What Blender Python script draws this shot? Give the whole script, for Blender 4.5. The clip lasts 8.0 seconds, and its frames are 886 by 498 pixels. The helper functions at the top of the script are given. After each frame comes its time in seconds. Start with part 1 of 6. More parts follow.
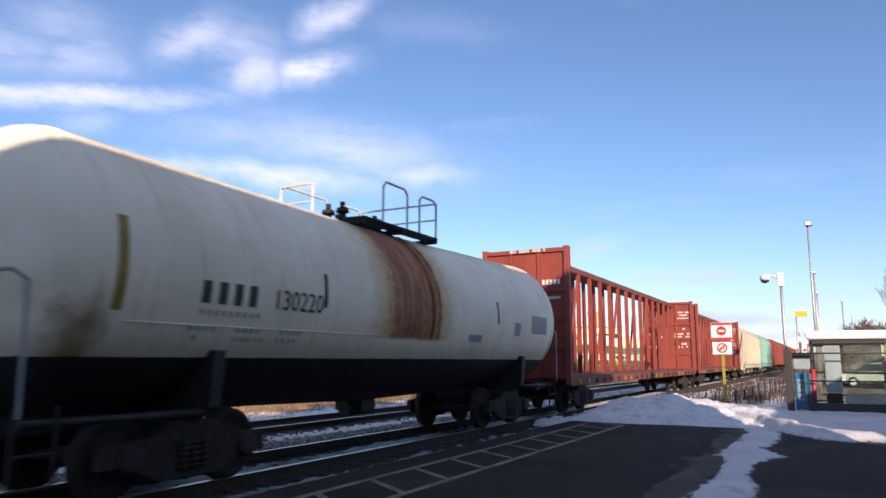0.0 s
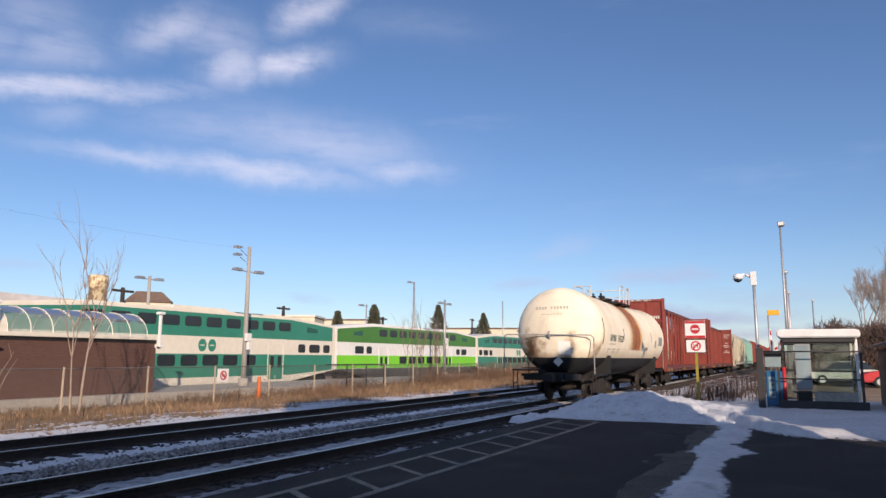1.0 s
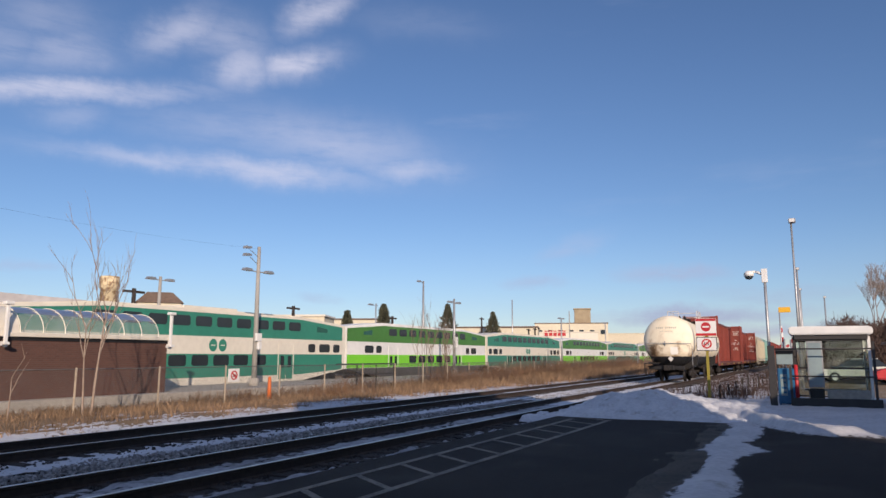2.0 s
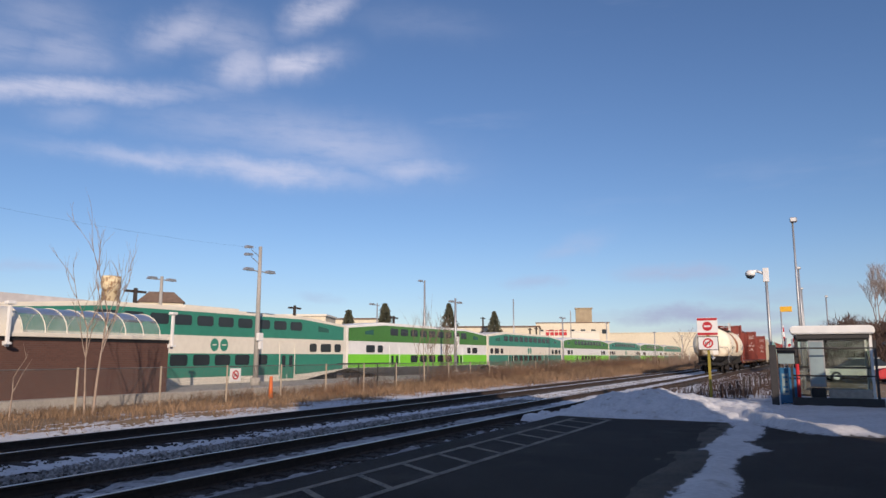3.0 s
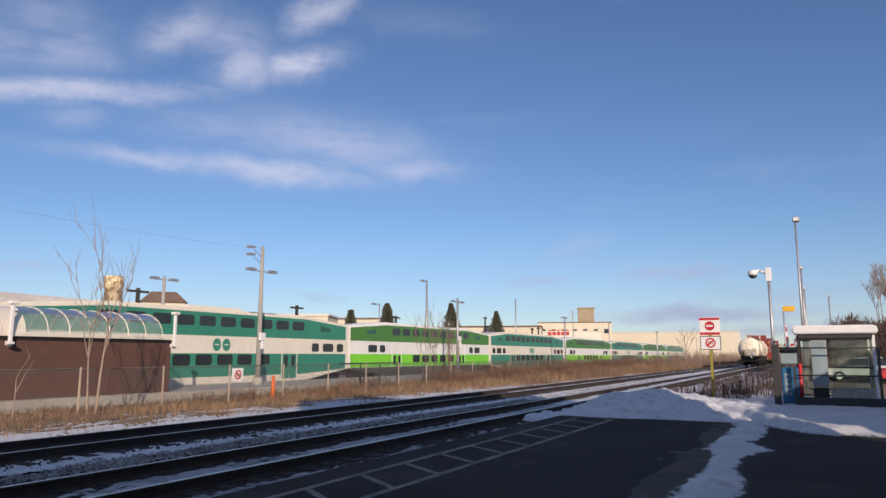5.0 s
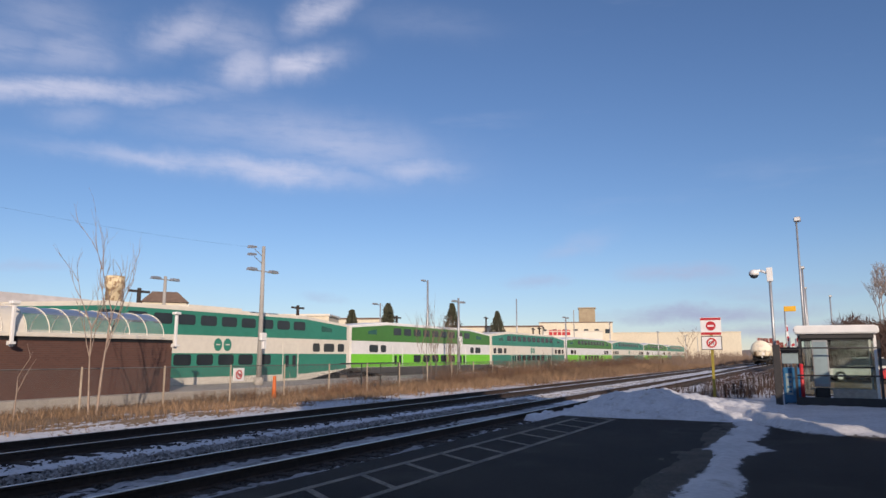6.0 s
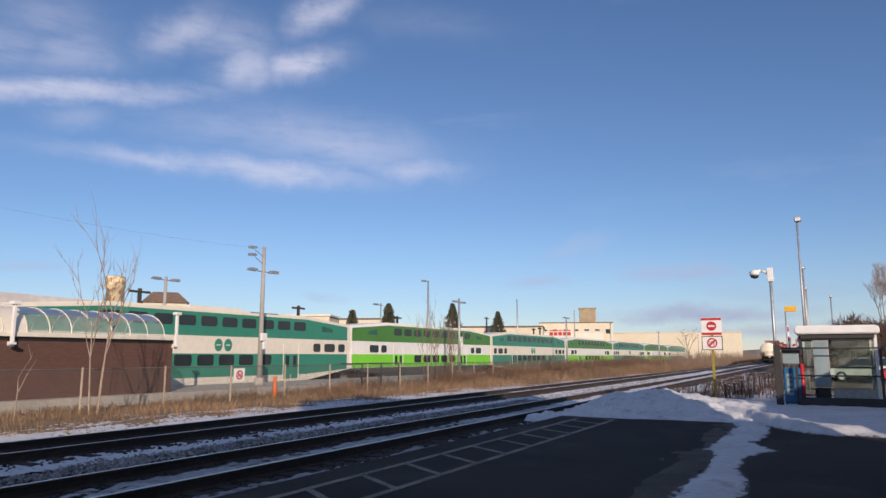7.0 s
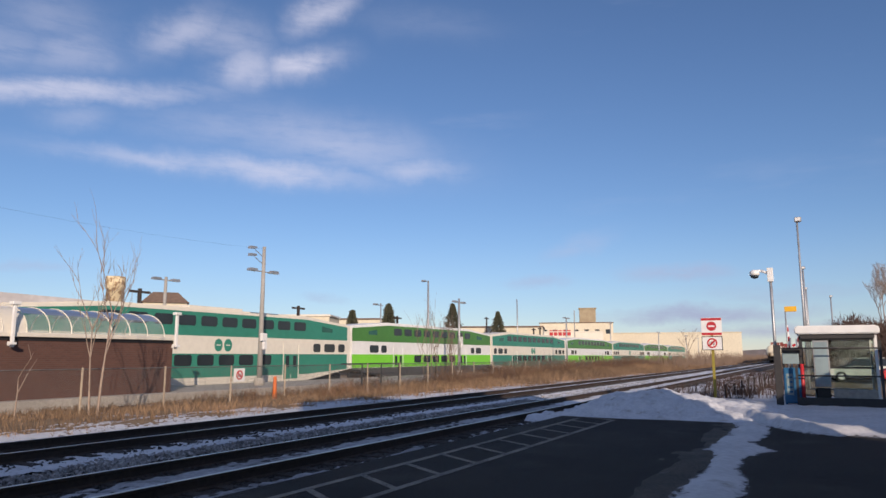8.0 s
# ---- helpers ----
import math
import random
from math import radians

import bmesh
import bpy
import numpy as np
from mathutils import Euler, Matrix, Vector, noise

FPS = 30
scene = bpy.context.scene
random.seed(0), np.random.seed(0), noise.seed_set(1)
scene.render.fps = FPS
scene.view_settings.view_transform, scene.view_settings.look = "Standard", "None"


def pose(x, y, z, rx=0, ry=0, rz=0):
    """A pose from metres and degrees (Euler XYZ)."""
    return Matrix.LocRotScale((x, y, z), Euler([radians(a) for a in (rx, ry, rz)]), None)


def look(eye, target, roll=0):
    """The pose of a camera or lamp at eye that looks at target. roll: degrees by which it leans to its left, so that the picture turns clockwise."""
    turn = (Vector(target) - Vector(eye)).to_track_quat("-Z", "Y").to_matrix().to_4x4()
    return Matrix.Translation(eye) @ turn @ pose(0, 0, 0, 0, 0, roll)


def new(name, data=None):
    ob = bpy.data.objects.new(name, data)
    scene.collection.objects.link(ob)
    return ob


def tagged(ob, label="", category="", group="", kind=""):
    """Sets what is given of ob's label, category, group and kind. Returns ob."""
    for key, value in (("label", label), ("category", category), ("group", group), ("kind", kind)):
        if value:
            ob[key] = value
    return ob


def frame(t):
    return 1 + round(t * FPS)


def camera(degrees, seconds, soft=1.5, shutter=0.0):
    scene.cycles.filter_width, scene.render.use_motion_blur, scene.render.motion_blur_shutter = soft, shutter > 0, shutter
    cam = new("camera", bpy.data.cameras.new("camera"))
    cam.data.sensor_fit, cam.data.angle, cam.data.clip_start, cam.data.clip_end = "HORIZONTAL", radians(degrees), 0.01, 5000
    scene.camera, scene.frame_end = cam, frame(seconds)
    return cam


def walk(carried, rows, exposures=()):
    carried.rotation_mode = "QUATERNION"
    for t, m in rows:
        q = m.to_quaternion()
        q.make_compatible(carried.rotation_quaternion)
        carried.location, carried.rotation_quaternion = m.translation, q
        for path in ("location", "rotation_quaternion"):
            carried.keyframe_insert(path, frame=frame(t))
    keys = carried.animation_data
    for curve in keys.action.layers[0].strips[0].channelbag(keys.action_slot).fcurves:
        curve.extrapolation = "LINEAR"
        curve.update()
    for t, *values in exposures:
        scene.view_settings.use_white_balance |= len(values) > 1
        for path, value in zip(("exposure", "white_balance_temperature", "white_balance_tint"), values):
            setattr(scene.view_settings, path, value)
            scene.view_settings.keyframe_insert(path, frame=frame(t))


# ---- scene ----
# x runs along the railway, y across it away from the station platform, z up from the rail tops
cam = camera(64.2, 8.0, soft=1.5, shutter=0.12)
EYE = Vector((0.0, 0.0, 1.53))
YAW, PITCH = 27.21, 8.64


def aim(yaw, pitch, roll):
    a, p = radians(YAW + yaw), radians(PITCH + pitch)
    return look(EYE, EYE + Vector((math.cos(p) * math.cos(a), math.cos(p) * math.sin(a), math.sin(p))) * 10, roll)


walk(cam, [
    (0.0, aim(0.97, 0.36, 0.11)), (0.2, aim(-0.04, 0.32, 0.20)), (0.3, aim(-0.42, 0.28, 0.35)), (0.5, aim(-0.86, 0.17, 0.45)),
    (1.0, aim(-0.86, 0.12, 0.31)), (1.5, aim(-0.25, 0.06, 0.08)), (1.7, aim(-0.17, 0.05, 0.06)), (3.0, aim(-0.02, 0.0, 0.02)),
    (3.5, aim(0, 0, 0)), (4.0, aim(0.04, 0, 0)), (4.5, aim(0.10, -0.01, 0)), (6.0, aim(0.23, -0.02, 0.02)),
    (6.5, aim(0.26, -0.01, 0)), (7.0, aim(0.27, 0, 0)), (8.0, aim(0.27, 0.01, 0))],
    exposures=[(0.0, 0.72, 6430, 20), (0.5, 0.64, 6380, 20), (1.0, 0.16, 6180, 19), (1.7, -0.05, 6120, 19), (3.5, -0.05, 6120, 19), (8.0, -0.05, 6120, 19)])

# ---- light ----
SUN_AZ, SUN_EL = 220.0, 18.8
sun = new("sun", bpy.data.lights.new("sun", "SUN"))
sun.data.energy, sun.data.angle, sun.data.color = 4.7, radians(0.5), (1.0, 0.81, 0.57)
sun.matrix_world = look((0, 0, 60), Vector((0, 0, 60)) - 10 * Vector((
    math.cos(radians(SUN_EL)) * math.cos(radians(SUN_AZ)), math.cos(radians(SUN_EL)) * math.sin(radians(SUN_AZ)), math.sin(radians(SUN_EL)))))


class Nodes:
    """Short hand for node trees."""

    def __init__(self, tree, fresh=True):
        self.tree = tree
        if fresh:
            tree.nodes.clear()

    def add(self, kind, ins=()):
        n = self.tree.nodes.new(kind)
        for k, v in (ins.items() if isinstance(ins, dict) else enumerate(ins)):
            if isinstance(v, bpy.types.NodeSocket):
                self.tree.links.new(v, n.inputs[k])
            elif v is not None:
                n.inputs[k].default_value = v
        return n

    def math(self, op, a, b=None, c=None, clamp=False):
        n = self.add("ShaderNodeMath", [a, b, c])
        n.operation, n.use_clamp = op, clamp
        return n.outputs[0]

    def mix(self, f, a, b):
        n = self.add("ShaderNodeMix")
        n.data_type = "RGBA"
        for k, v in ((0, f), (6, a), (7, b)):
            if isinstance(v, bpy.types.NodeSocket):
                self.tree.links.new(v, n.inputs[k])
            else:
                n.inputs[k].default_value = v
        return n.outputs[2]

    def noise(self, vec, scale, detail=4.0, rough=0.55):
        return self.add("ShaderNodeTexNoise", {"Vector": vec, "Scale": scale, "Detail": detail, "Roughness": rough}).outputs[0]

    def ramp(self, v, lo, hi):
        n = self.add("ShaderNodeMapRange", {0: v, 1: lo, 2: hi})
        n.interpolation_type = "SMOOTHSTEP"
        return n.outputs[0]


# azimuth, elevation, half width, half height (degrees), slope, strength
CLOUDS = [(57.0, 18.7, 9.5, 0.75, 0.11, 0.85), (56.5, 21.4, 3.6, 1.5, 0.15, 0.42), (48.8, 24.1, 2.6, 1.4, 0.40, 0.62),
          (44.0, 22.3, 2.2, 1.7, 0.25, 0.72), (39.5, 22.9, 3.2, 1.0, 0.20, 0.95), (37.6, 26.8, 2.6, 1.2, 0.36, 0.75),
          (49.0, 14.8, 7.5, 0.6, 0.0, 0.62), (41.5, 14.5, 7.0, 0.9, -0.06, 0.80), (36.5, 16.9, 8.0, 2.0, -0.13, 0.52),
          (30.1, 15.0, 3.8, 0.9, -0.02, 0.60), (44.0, 17.3, 7.0, 1.3, -0.05, 0.3), (45.4, 24.1, 3.6, 1.6, -0.02, 0.42), (62.0, 21.0, 5.0, 1.6, 0.1, 0.35),
          (58.1, 23.4, 4.0, 1.5, 0.05, 0.3), (29.1, 26.4, 5.4, 1.1, -0.07, 0.12), (55.7, 17.2, 2.4, 0.9, 0.12, 0.3),
          (9.1, 6.2, 4.0, 0.7, -0.03, 0.7), (19.9, 5.9, 2.6, 0.5, 0.04, 0.5), (16.9, 8.4, 2.8, 0.8, 0.3, 0.35),
          (7.6, 3.2, 7.6, 0.7, 0.01, 1.0), (37.1, 4.5, 2.1, 0.5, 0.02, 0.45), (57.9, 6.3, 3.0, 0.5, 0.1, 0.4),
          (3.1, 2.0, 8.3, 0.6, 0.01, 0.8), (2.0, 4.5, 7.2, 0.8, -0.04, 0.4)]


def make_world():
    w = bpy.data.worlds.new("winter_sky")
    scene.world = w
    w.use_nodes = True
    n = Nodes(w.node_tree)
    sky = n.add("ShaderNodeTexSky")
    sky.sky_type, sky.sun_disc, sky.sun_elevation, sky.sun_rotation = "NISHITA", False, radians(SUN_EL), radians(90 - SUN_AZ)
    sky.air_density, sky.dust_density, sky.ozone_density, sky.altitude = 1.0, 0.0, 4.0, 100
    co = n.add("ShaderNodeTexCoord").outputs["Generated"]
    p = n.add("ShaderNodeSeparateXYZ", [co])
    az = n.math("MULTIPLY", n.math("ARCTAN2", p.outputs[1], p.outputs[0]), 57.29578)
    el = n.math("MULTIPLY", n.math("ARCSINE", p.outputs[2]), 57.29578)
    wob = n.add("ShaderNodeTexNoise", {"Vector": co, "Scale": 13.0, "Detail": 7.0, "Roughness": 0.62})
    ws = n.add("ShaderNodeSeparateXYZ", [wob.outputs[1]])
    az = n.math("MULTIPLY_ADD", n.math("SUBTRACT", ws.outputs[0], 0.5), 5.0, az)
    el = n.math("MULTIPLY_ADD", n.math("SUBTRACT", ws.outputs[1], 0.5), 2.2, el)
    total = None
    for a, e, hw, hh, slope, k in CLOUDS:
        da = n.math("SUBTRACT", az, a)
        de = n.math("SUBTRACT", n.math("SUBTRACT", el, e), n.math("MULTIPLY", da, -slope))
        u, v = n.math("DIVIDE", da, hw), n.math("DIVIDE", de, hh)
        r2 = n.math("MULTIPLY_ADD", u, u, n.math("MULTIPLY", v, v))
        g = n.math("MULTIPLY", n.math("EXPONENT", n.math("MULTIPLY", r2, -1.0)), k)
        total = g if total is None else n.math("MAXIMUM", total, g)
    stretch = n.add("ShaderNodeMapping", {0: co, 3: (1.0, 1.0, 5.0)}).outputs[0]
    wisps = n.noise(stretch, 14.0, 8.0, 0.62)
    veil = n.math("MULTIPLY", n.ramp(n.noise(stretch, 2.3, 6.0, 0.6), 0.56, 0.8), 0.16)
    mask = n.math("MULTIPLY", total, n.ramp(wisps, 0.0, 0.62))
    mask = n.math("MAXIMUM", mask, n.math("MULTIPLY", veil, n.ramp(p.outputs[2], 0.02, 0.3)), clamp=True)
    # unseen broken thin cloud overhead, added to lighten the shade and cut its blue
    deck = n.math("MULTIPLY", n.ramp(n.noise(co, 2.6, 7.0, 0.6), 0.30, 0.62), n.ramp(p.outputs[2], 0.50, 0.66))
    mask = n.math("MAXIMUM", mask, n.math("MULTIPLY", deck, 0.42), clamp=True)
    haze = n.math("MULTIPLY", n.ramp(el, 11.0, 0.0), n.math("MULTIPLY_ADD", n.noise(stretch, 3.1, 5.0), 0.3, 0.05))
    mask = n.math("MAXIMUM", mask, haze, clamp=True)
    low = n.ramp(el, 2.0, 16.0)
    cloud = n.mix(low, (3.75, 3.9, 5.3, 1), (7.7, 7.7, 8.2, 1))
    col = n.mix(n.math("MULTIPLY", mask, 0.78), sky.outputs[0], cloud)
    bg = n.add("ShaderNodeBackground", [col, 0.1])
    n.add("ShaderNodeOutputWorld", [bg.outputs[0]])


make_world()

# ---- materials ----


def surface(name, a, b=None, rough=0.7, metal=0.0, grain=6.0, blotch=0.7, lo=0.35, hi=0.65, bump=0.15, fine=60.0, third=None, third_at=(0.6, 0.75), streak=None, spec=0.5, island=0.0, piece=0.0):
    """A painted, worn or mineral surface: two colours mixed by grain and blotches, a third in patches, fine relief."""
    m = bpy.data.materials.new(name)
    m.use_nodes = True
    n = Nodes(m.node_tree)
    co = n.add("ShaderNodeTexCoord").outputs["Object"]
    if streak:
        co2 = n.add("ShaderNodeMapping", {0: co, 3: streak}).outputs[0]
    else:
        co2 = co
    b = b or tuple(c * 0.75 for c in a)
    f = n.math("ADD", n.math("MULTIPLY", n.noise(co2, grain), 0.5), n.math("MULTIPLY", n.noise(co2, blotch, 5.0), 0.5))
    col = n.mix(n.ramp(f, lo, hi), (*a, 1), (*b, 1))
    if third:
        col = n.mix(n.ramp(n.noise(co2, blotch * 1.7, 7.0, 0.62), *third_at), col, (*third, 1))
    if island or piece:
        r = n.add("ShaderNodeNewGeometry").outputs["Random Per Island"] if island else n.add("ShaderNodeObjectInfo").outputs["Random"]
        k = n.math("MULTIPLY_ADD", n.math("SUBTRACT", r, 0.5), island or piece, 1.0)
        col = n.add("ShaderNodeHueSaturation", {"Value": k, "Color": col}).outputs[0]
    bp = n.add("ShaderNodeBump", {"Strength": bump, "Distance": 0.02, "Height": n.noise(co, fine, 3.0)})
    rr = n.math("MULTIPLY_ADD", n.noise(co2, grain * 1.3, 3.0), 0.25, rough - 0.12, clamp=True)
    s = n.add("ShaderNodeBsdfPrincipled", {"Base Color": col, "Roughness": rr, "Metallic": metal, "Normal": bp.outputs[0], "Specular IOR Level": spec})
    n.add("ShaderNodeOutputMaterial", [s.outputs[0]])
    return m


def glass(name, tint, rough=0.08, clear=0.75, ior=1.45):
    m = bpy.data.materials.new(name)
    m.use_nodes = True
    n = Nodes(m.node_tree)
    co = n.add("ShaderNodeTexCoord").outputs["Object"]
    tr = n.add("ShaderNodeBsdfTransparent", [(*tint, 1)])
    dirt = n.add("ShaderNodeBsdfDiffuse", [(0.62, 0.66, 0.66, 1)])
    gl = n.add("ShaderNodeBsdfGlossy", {"Roughness": rough})
    a = n.add("ShaderNodeMixShader", [n.math("MULTIPLY_ADD", n.noise(co, 1.6, 5.0), 0.35, 1 - clear - 0.15, clamp=True), tr.outputs[0], dirt.outputs[0]])
    fr = n.add("ShaderNodeFresnel", [ior])
    b = n.add("ShaderNodeMixShader", [fr.outputs[0], a.outputs[0], gl.outputs[0]])
    n.add("ShaderNodeOutputMaterial", [b.outputs[0]])
    return m


def drifted(name, a, b, third, at=(0.58, 0.80)):
    """Snow that thins out to a dusting along its edge, where the sheet's "cover" runs down to nothing."""
    m = surface(name, a, b, 0.75, grain=9, blotch=0.8, bump=0.6, fine=26, third=third, third_at=at)
    tree = m.node_tree
    out = next(q for q in tree.nodes if q.type == "OUTPUT_MATERIAL")
    white = out.inputs[0].links[0].from_socket
    n = Nodes(tree, fresh=False)
    co = n.add("ShaderNodeTexCoord").outputs["Object"]
    cover = n.add("ShaderNodeAttribute")
    cover.attribute_name = "cover"
    f = n.math("MULTIPLY_ADD", n.math("SUBTRACT", n.noise(co, 9.0, 7.0, 0.65), 0.5), 1.5, cover.outputs["Fac"])
    mix = n.add("ShaderNodeMixShader", [n.ramp(f, 0.25, 0.72), n.add("ShaderNodeBsdfTransparent").outputs[0], white])
    tree.links.new(mix.outputs[0], out.inputs[0])
    return m


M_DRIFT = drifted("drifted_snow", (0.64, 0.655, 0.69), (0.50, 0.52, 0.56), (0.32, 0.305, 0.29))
# Dirty trackside snow, with deep shade put into its colour as well.
M_SHADESNOW = drifted("sooty_snow", (0.40, 0.415, 0.45), (0.20, 0.205, 0.22), (0.07, 0.068, 0.068), (0.52, 0.70))
M_ASPHALT = surface("asphalt", (0.034, 0.0290, 0.027), (0.017, 0.0152, 0.0155), 0.82, grain=26, blotch=0.34, lo=0.40, hi=0.60, bump=0.6, fine=120, third=(0.056, 0.050, 0.045), third_at=(0.52, 0.78), spec=0.15)
M_BALLAST = surface("ballast", (0.16, 0.15, 0.145), (0.07, 0.066, 0.066), 0.9, grain=22, blotch=1.1, bump=1.0, fine=26)
M_OILED = surface("oiled_ballast", (0.035, 0.033, 0.033), (0.018, 0.017, 0.018), 0.85, grain=22, blotch=1.5, bump=1.0, fine=28)
M_STONE = surface("ballast_stone", (0.36, 0.35, 0.345), (0.16, 0.155, 0.155), 0.9, grain=9, blotch=2, island=0.9)
M_SNOW = surface("snow", (0.62, 0.635, 0.67), (0.47, 0.49, 0.53), 0.75, grain=11, blotch=1.6, bump=1.0, fine=11, third=(0.30, 0.285, 0.27), third_at=(0.56, 0.76))
M_EARTH = surface("winter_earth", (0.26, 0.18, 0.10), (0.16, 0.11, 0.065), 0.95, grain=5, blotch=0.35, bump=0.8, fine=18, third=(0.55, 0.54, 0.55), third_at=(0.56, 0.68))
M_RAIL = surface("rail_steel", (0.06, 0.04, 0.03), (0.035, 0.025, 0.02), 0.7, 0.2, grain=12)
M_RAILTOP = surface("rail_head_steel", (0.62, 0.60, 0.58), (0.45, 0.43, 0.42), 0.32, 0.9, grain=18, bump=0.05)
M_TIE = surface("tie_wood", (0.045, 0.036, 0.03), (0.025, 0.02, 0.018), 0.9, grain=14, streak=(6, 1, 6), bump=0.6, piece=0.5)
M_LINE = surface("road_paint", (0.21, 0.185, 0.15), (0.055, 0.05, 0.046), 0.8, grain=25, blotch=2.2, lo=0.42, hi=0.62)
M_CONCRETE = surface("concrete", (0.45, 0.42, 0.37), (0.33, 0.31, 0.28), 0.9, grain=8, blotch=0.6, bump=0.35)

# ---- building blocks ----


def box(bm, x0, x1, y0, y1, z0, z1, bevel=0.0):
    """A block, with its edges bevelled where a width is given."""
    vs = [bm.verts.new((x, y, z)) for x in (x0, x1) for y in (y0, y1) for z in (z0, z1)]
    fs = [bm.faces.new([vs[i] for i in q]) for q in ((0, 1, 3, 2), (4, 6, 7, 5), (0, 4, 5, 1), (2, 3, 7, 6), (0, 2, 6, 4), (1, 5, 7, 3))]
    if bevel:
        bmesh.ops.bevel(bm, geom=list({e for f in fs for e in f.edges}), offset=bevel, segments=1, affect="EDGES", profile=0.5)
    return vs


def rod(bm, p, q, r, r2=None, seg=8, caps=True):
    """A round or tapered bar from p to q."""
    p, q = Vector(p), Vector(q)
    r2 = r if r2 is None else r2
    w = (q - p).normalized()
    u = w.orthogonal().normalized()
    v = w.cross(u)
    a, b = [], []
    for i in range(seg):
        d = u * math.cos(2 * math.pi * i / seg) + v * math.sin(2 * math.pi * i / seg)
        a.append(bm.verts.new(p + d * r))
        b.append(bm.verts.new(q + d * r2))
    for i in range(seg):
        j = (i + 1) % seg
        bm.faces.new((a[i], a[j], b[j], b[i])).smooth = seg > 6
    if caps:
        bm.faces.new(a[::-1])
        bm.faces.new(b)


def pipe(bm, pts, r, seg=6):
    """A bent tube through points."""
    for p, q in zip(pts, pts[1:]):
        rod(bm, p, q, r, seg=seg)


def prism(bm, outline, axis, a, b):
    """A flat outline pushed along an axis from a to b."""
    def at(u, v, w):
        return {"x": (w, u, v), "y": (u, w, v), "z": (u, v, w)}[axis]
    one = [bm.verts.new(at(u, v, a)) for u, v in outline]
    two = [bm.verts.new(at(u, v, b)) for u, v in outline]
    bm.faces.new(one)
    bm.faces.new(two[::-1])
    for i in range(len(outline)):
        j = (i + 1) % len(outline)
        bm.faces.new((one[i], two[i], two[j], one[j]))
    bmesh.ops.recalc_face_normals(bm, faces=bm.faces)


def lathe(bm, profile, seg=32, axis="x", centre=(0, 0, 0)):
    """A round body: profile rows of place along the axis and radius."""
    c = Vector(centre)
    rings = []
    for s, r in profile:
        ring = []
        for i in range(seg):
            a = 2 * math.pi * i / seg
            q = (s, r * math.cos(a), r * math.sin(a)) if axis == "x" else (r * math.cos(a), s, r * math.sin(a)) if axis == "y" else (r * math.cos(a), r * math.sin(a), s)
            ring.append(bm.verts.new(c + Vector(q)))
        rings.append(ring)
    for a, b in zip(rings, rings[1:]):
        for i in range(seg):
            j = (i + 1) % seg
            bm.faces.new((a[i], a[j], b[j], b[i])).smooth = True
    bm.faces.new(rings[0][::-1])
    bm.faces.new(rings[-1])
    bmesh.ops.recalc_face_normals(bm, faces=bm.faces)


def mesh_of(name, bm, material):
    me = bpy.data.meshes.new(name)
    bm.to_mesh(me)
    bm.free()
    me.materials.append(material)
    return me


def part(name, bm, material, parent=None, label="", at=None):
    """Links a bmesh as one mesh object, under a thing where one is given."""
    ob = new(name, mesh_of(name, bm, material))
    if parent:
        ob.parent = parent
    if at:
        ob.matrix_basis = at
    return tagged(ob, label)


def block(name, dims, material, parent=None, label="", bevel=0.0):
    bm = bmesh.new()
    box(bm, *dims, bevel=bevel)
    return part(name, bm, material, parent, label)


def thing(name, label, category, group="", at=None):
    ob = new(name)
    ob.empty_display_size = 0.3
    if at:
        ob.matrix_basis = at
    return tagged(ob, label, category, group)


def share(ob, m, parent=None):
    """One more object on the same mesh."""
    o = new(ob.name.split(".")[0], ob.data)
    o.parent = parent or ob.parent
    o.matrix_basis = m
    return o


def grid_mesh(name, xs, ys, height, material, cover=None):
    """A sheet of ground over a grid of places."""
    verts = [(x, y, height(x, y)) for x in xs for y in ys]
    k = len(ys)
    faces = [(i * k + j, (i + 1) * k + j, (i + 1) * k + j + 1, i * k + j + 1) for i in range(len(xs) - 1) for j in range(k - 1)]
    me = bpy.data.meshes.new(name)
    me.from_pydata(verts, [], faces)
    me.materials.append(material)
    me.polygons.foreach_set("use_smooth", [True] * len(faces))
    if cover:
        me.attributes.new("cover", "FLOAT", "POINT").data.foreach_set("value", [cover(x, y) for x, y, _ in verts])
    return new(name, me)


def wob(x, y, s=1.0, seed=0.0):
    return noise.noise(Vector((x * s, y * s, seed)))


def steps(a, b, d):
    return [a + (b - a) * i / max(1, round((b - a) / d)) for i in range(max(1, round((b - a) / d)) + 1)]


# ---- ground and railway ----
TRACKS = (7.87, 12.30)
GAUGE = 0.74
COMMUTER_Y = 31.5
COMMUTER_RAIL = -0.45


def ground_height(x, y):
    if y < 14.2:
        return -0.62
    z = -0.62 + 0.32 * min(1, max(0, (y - 14.2) / 2.5)) + 0.07 * wob(x, y, 0.5) + 0.03 * wob(x, y, 2.1)
    if y > 23:
        z = -0.62
    return z - 0.0


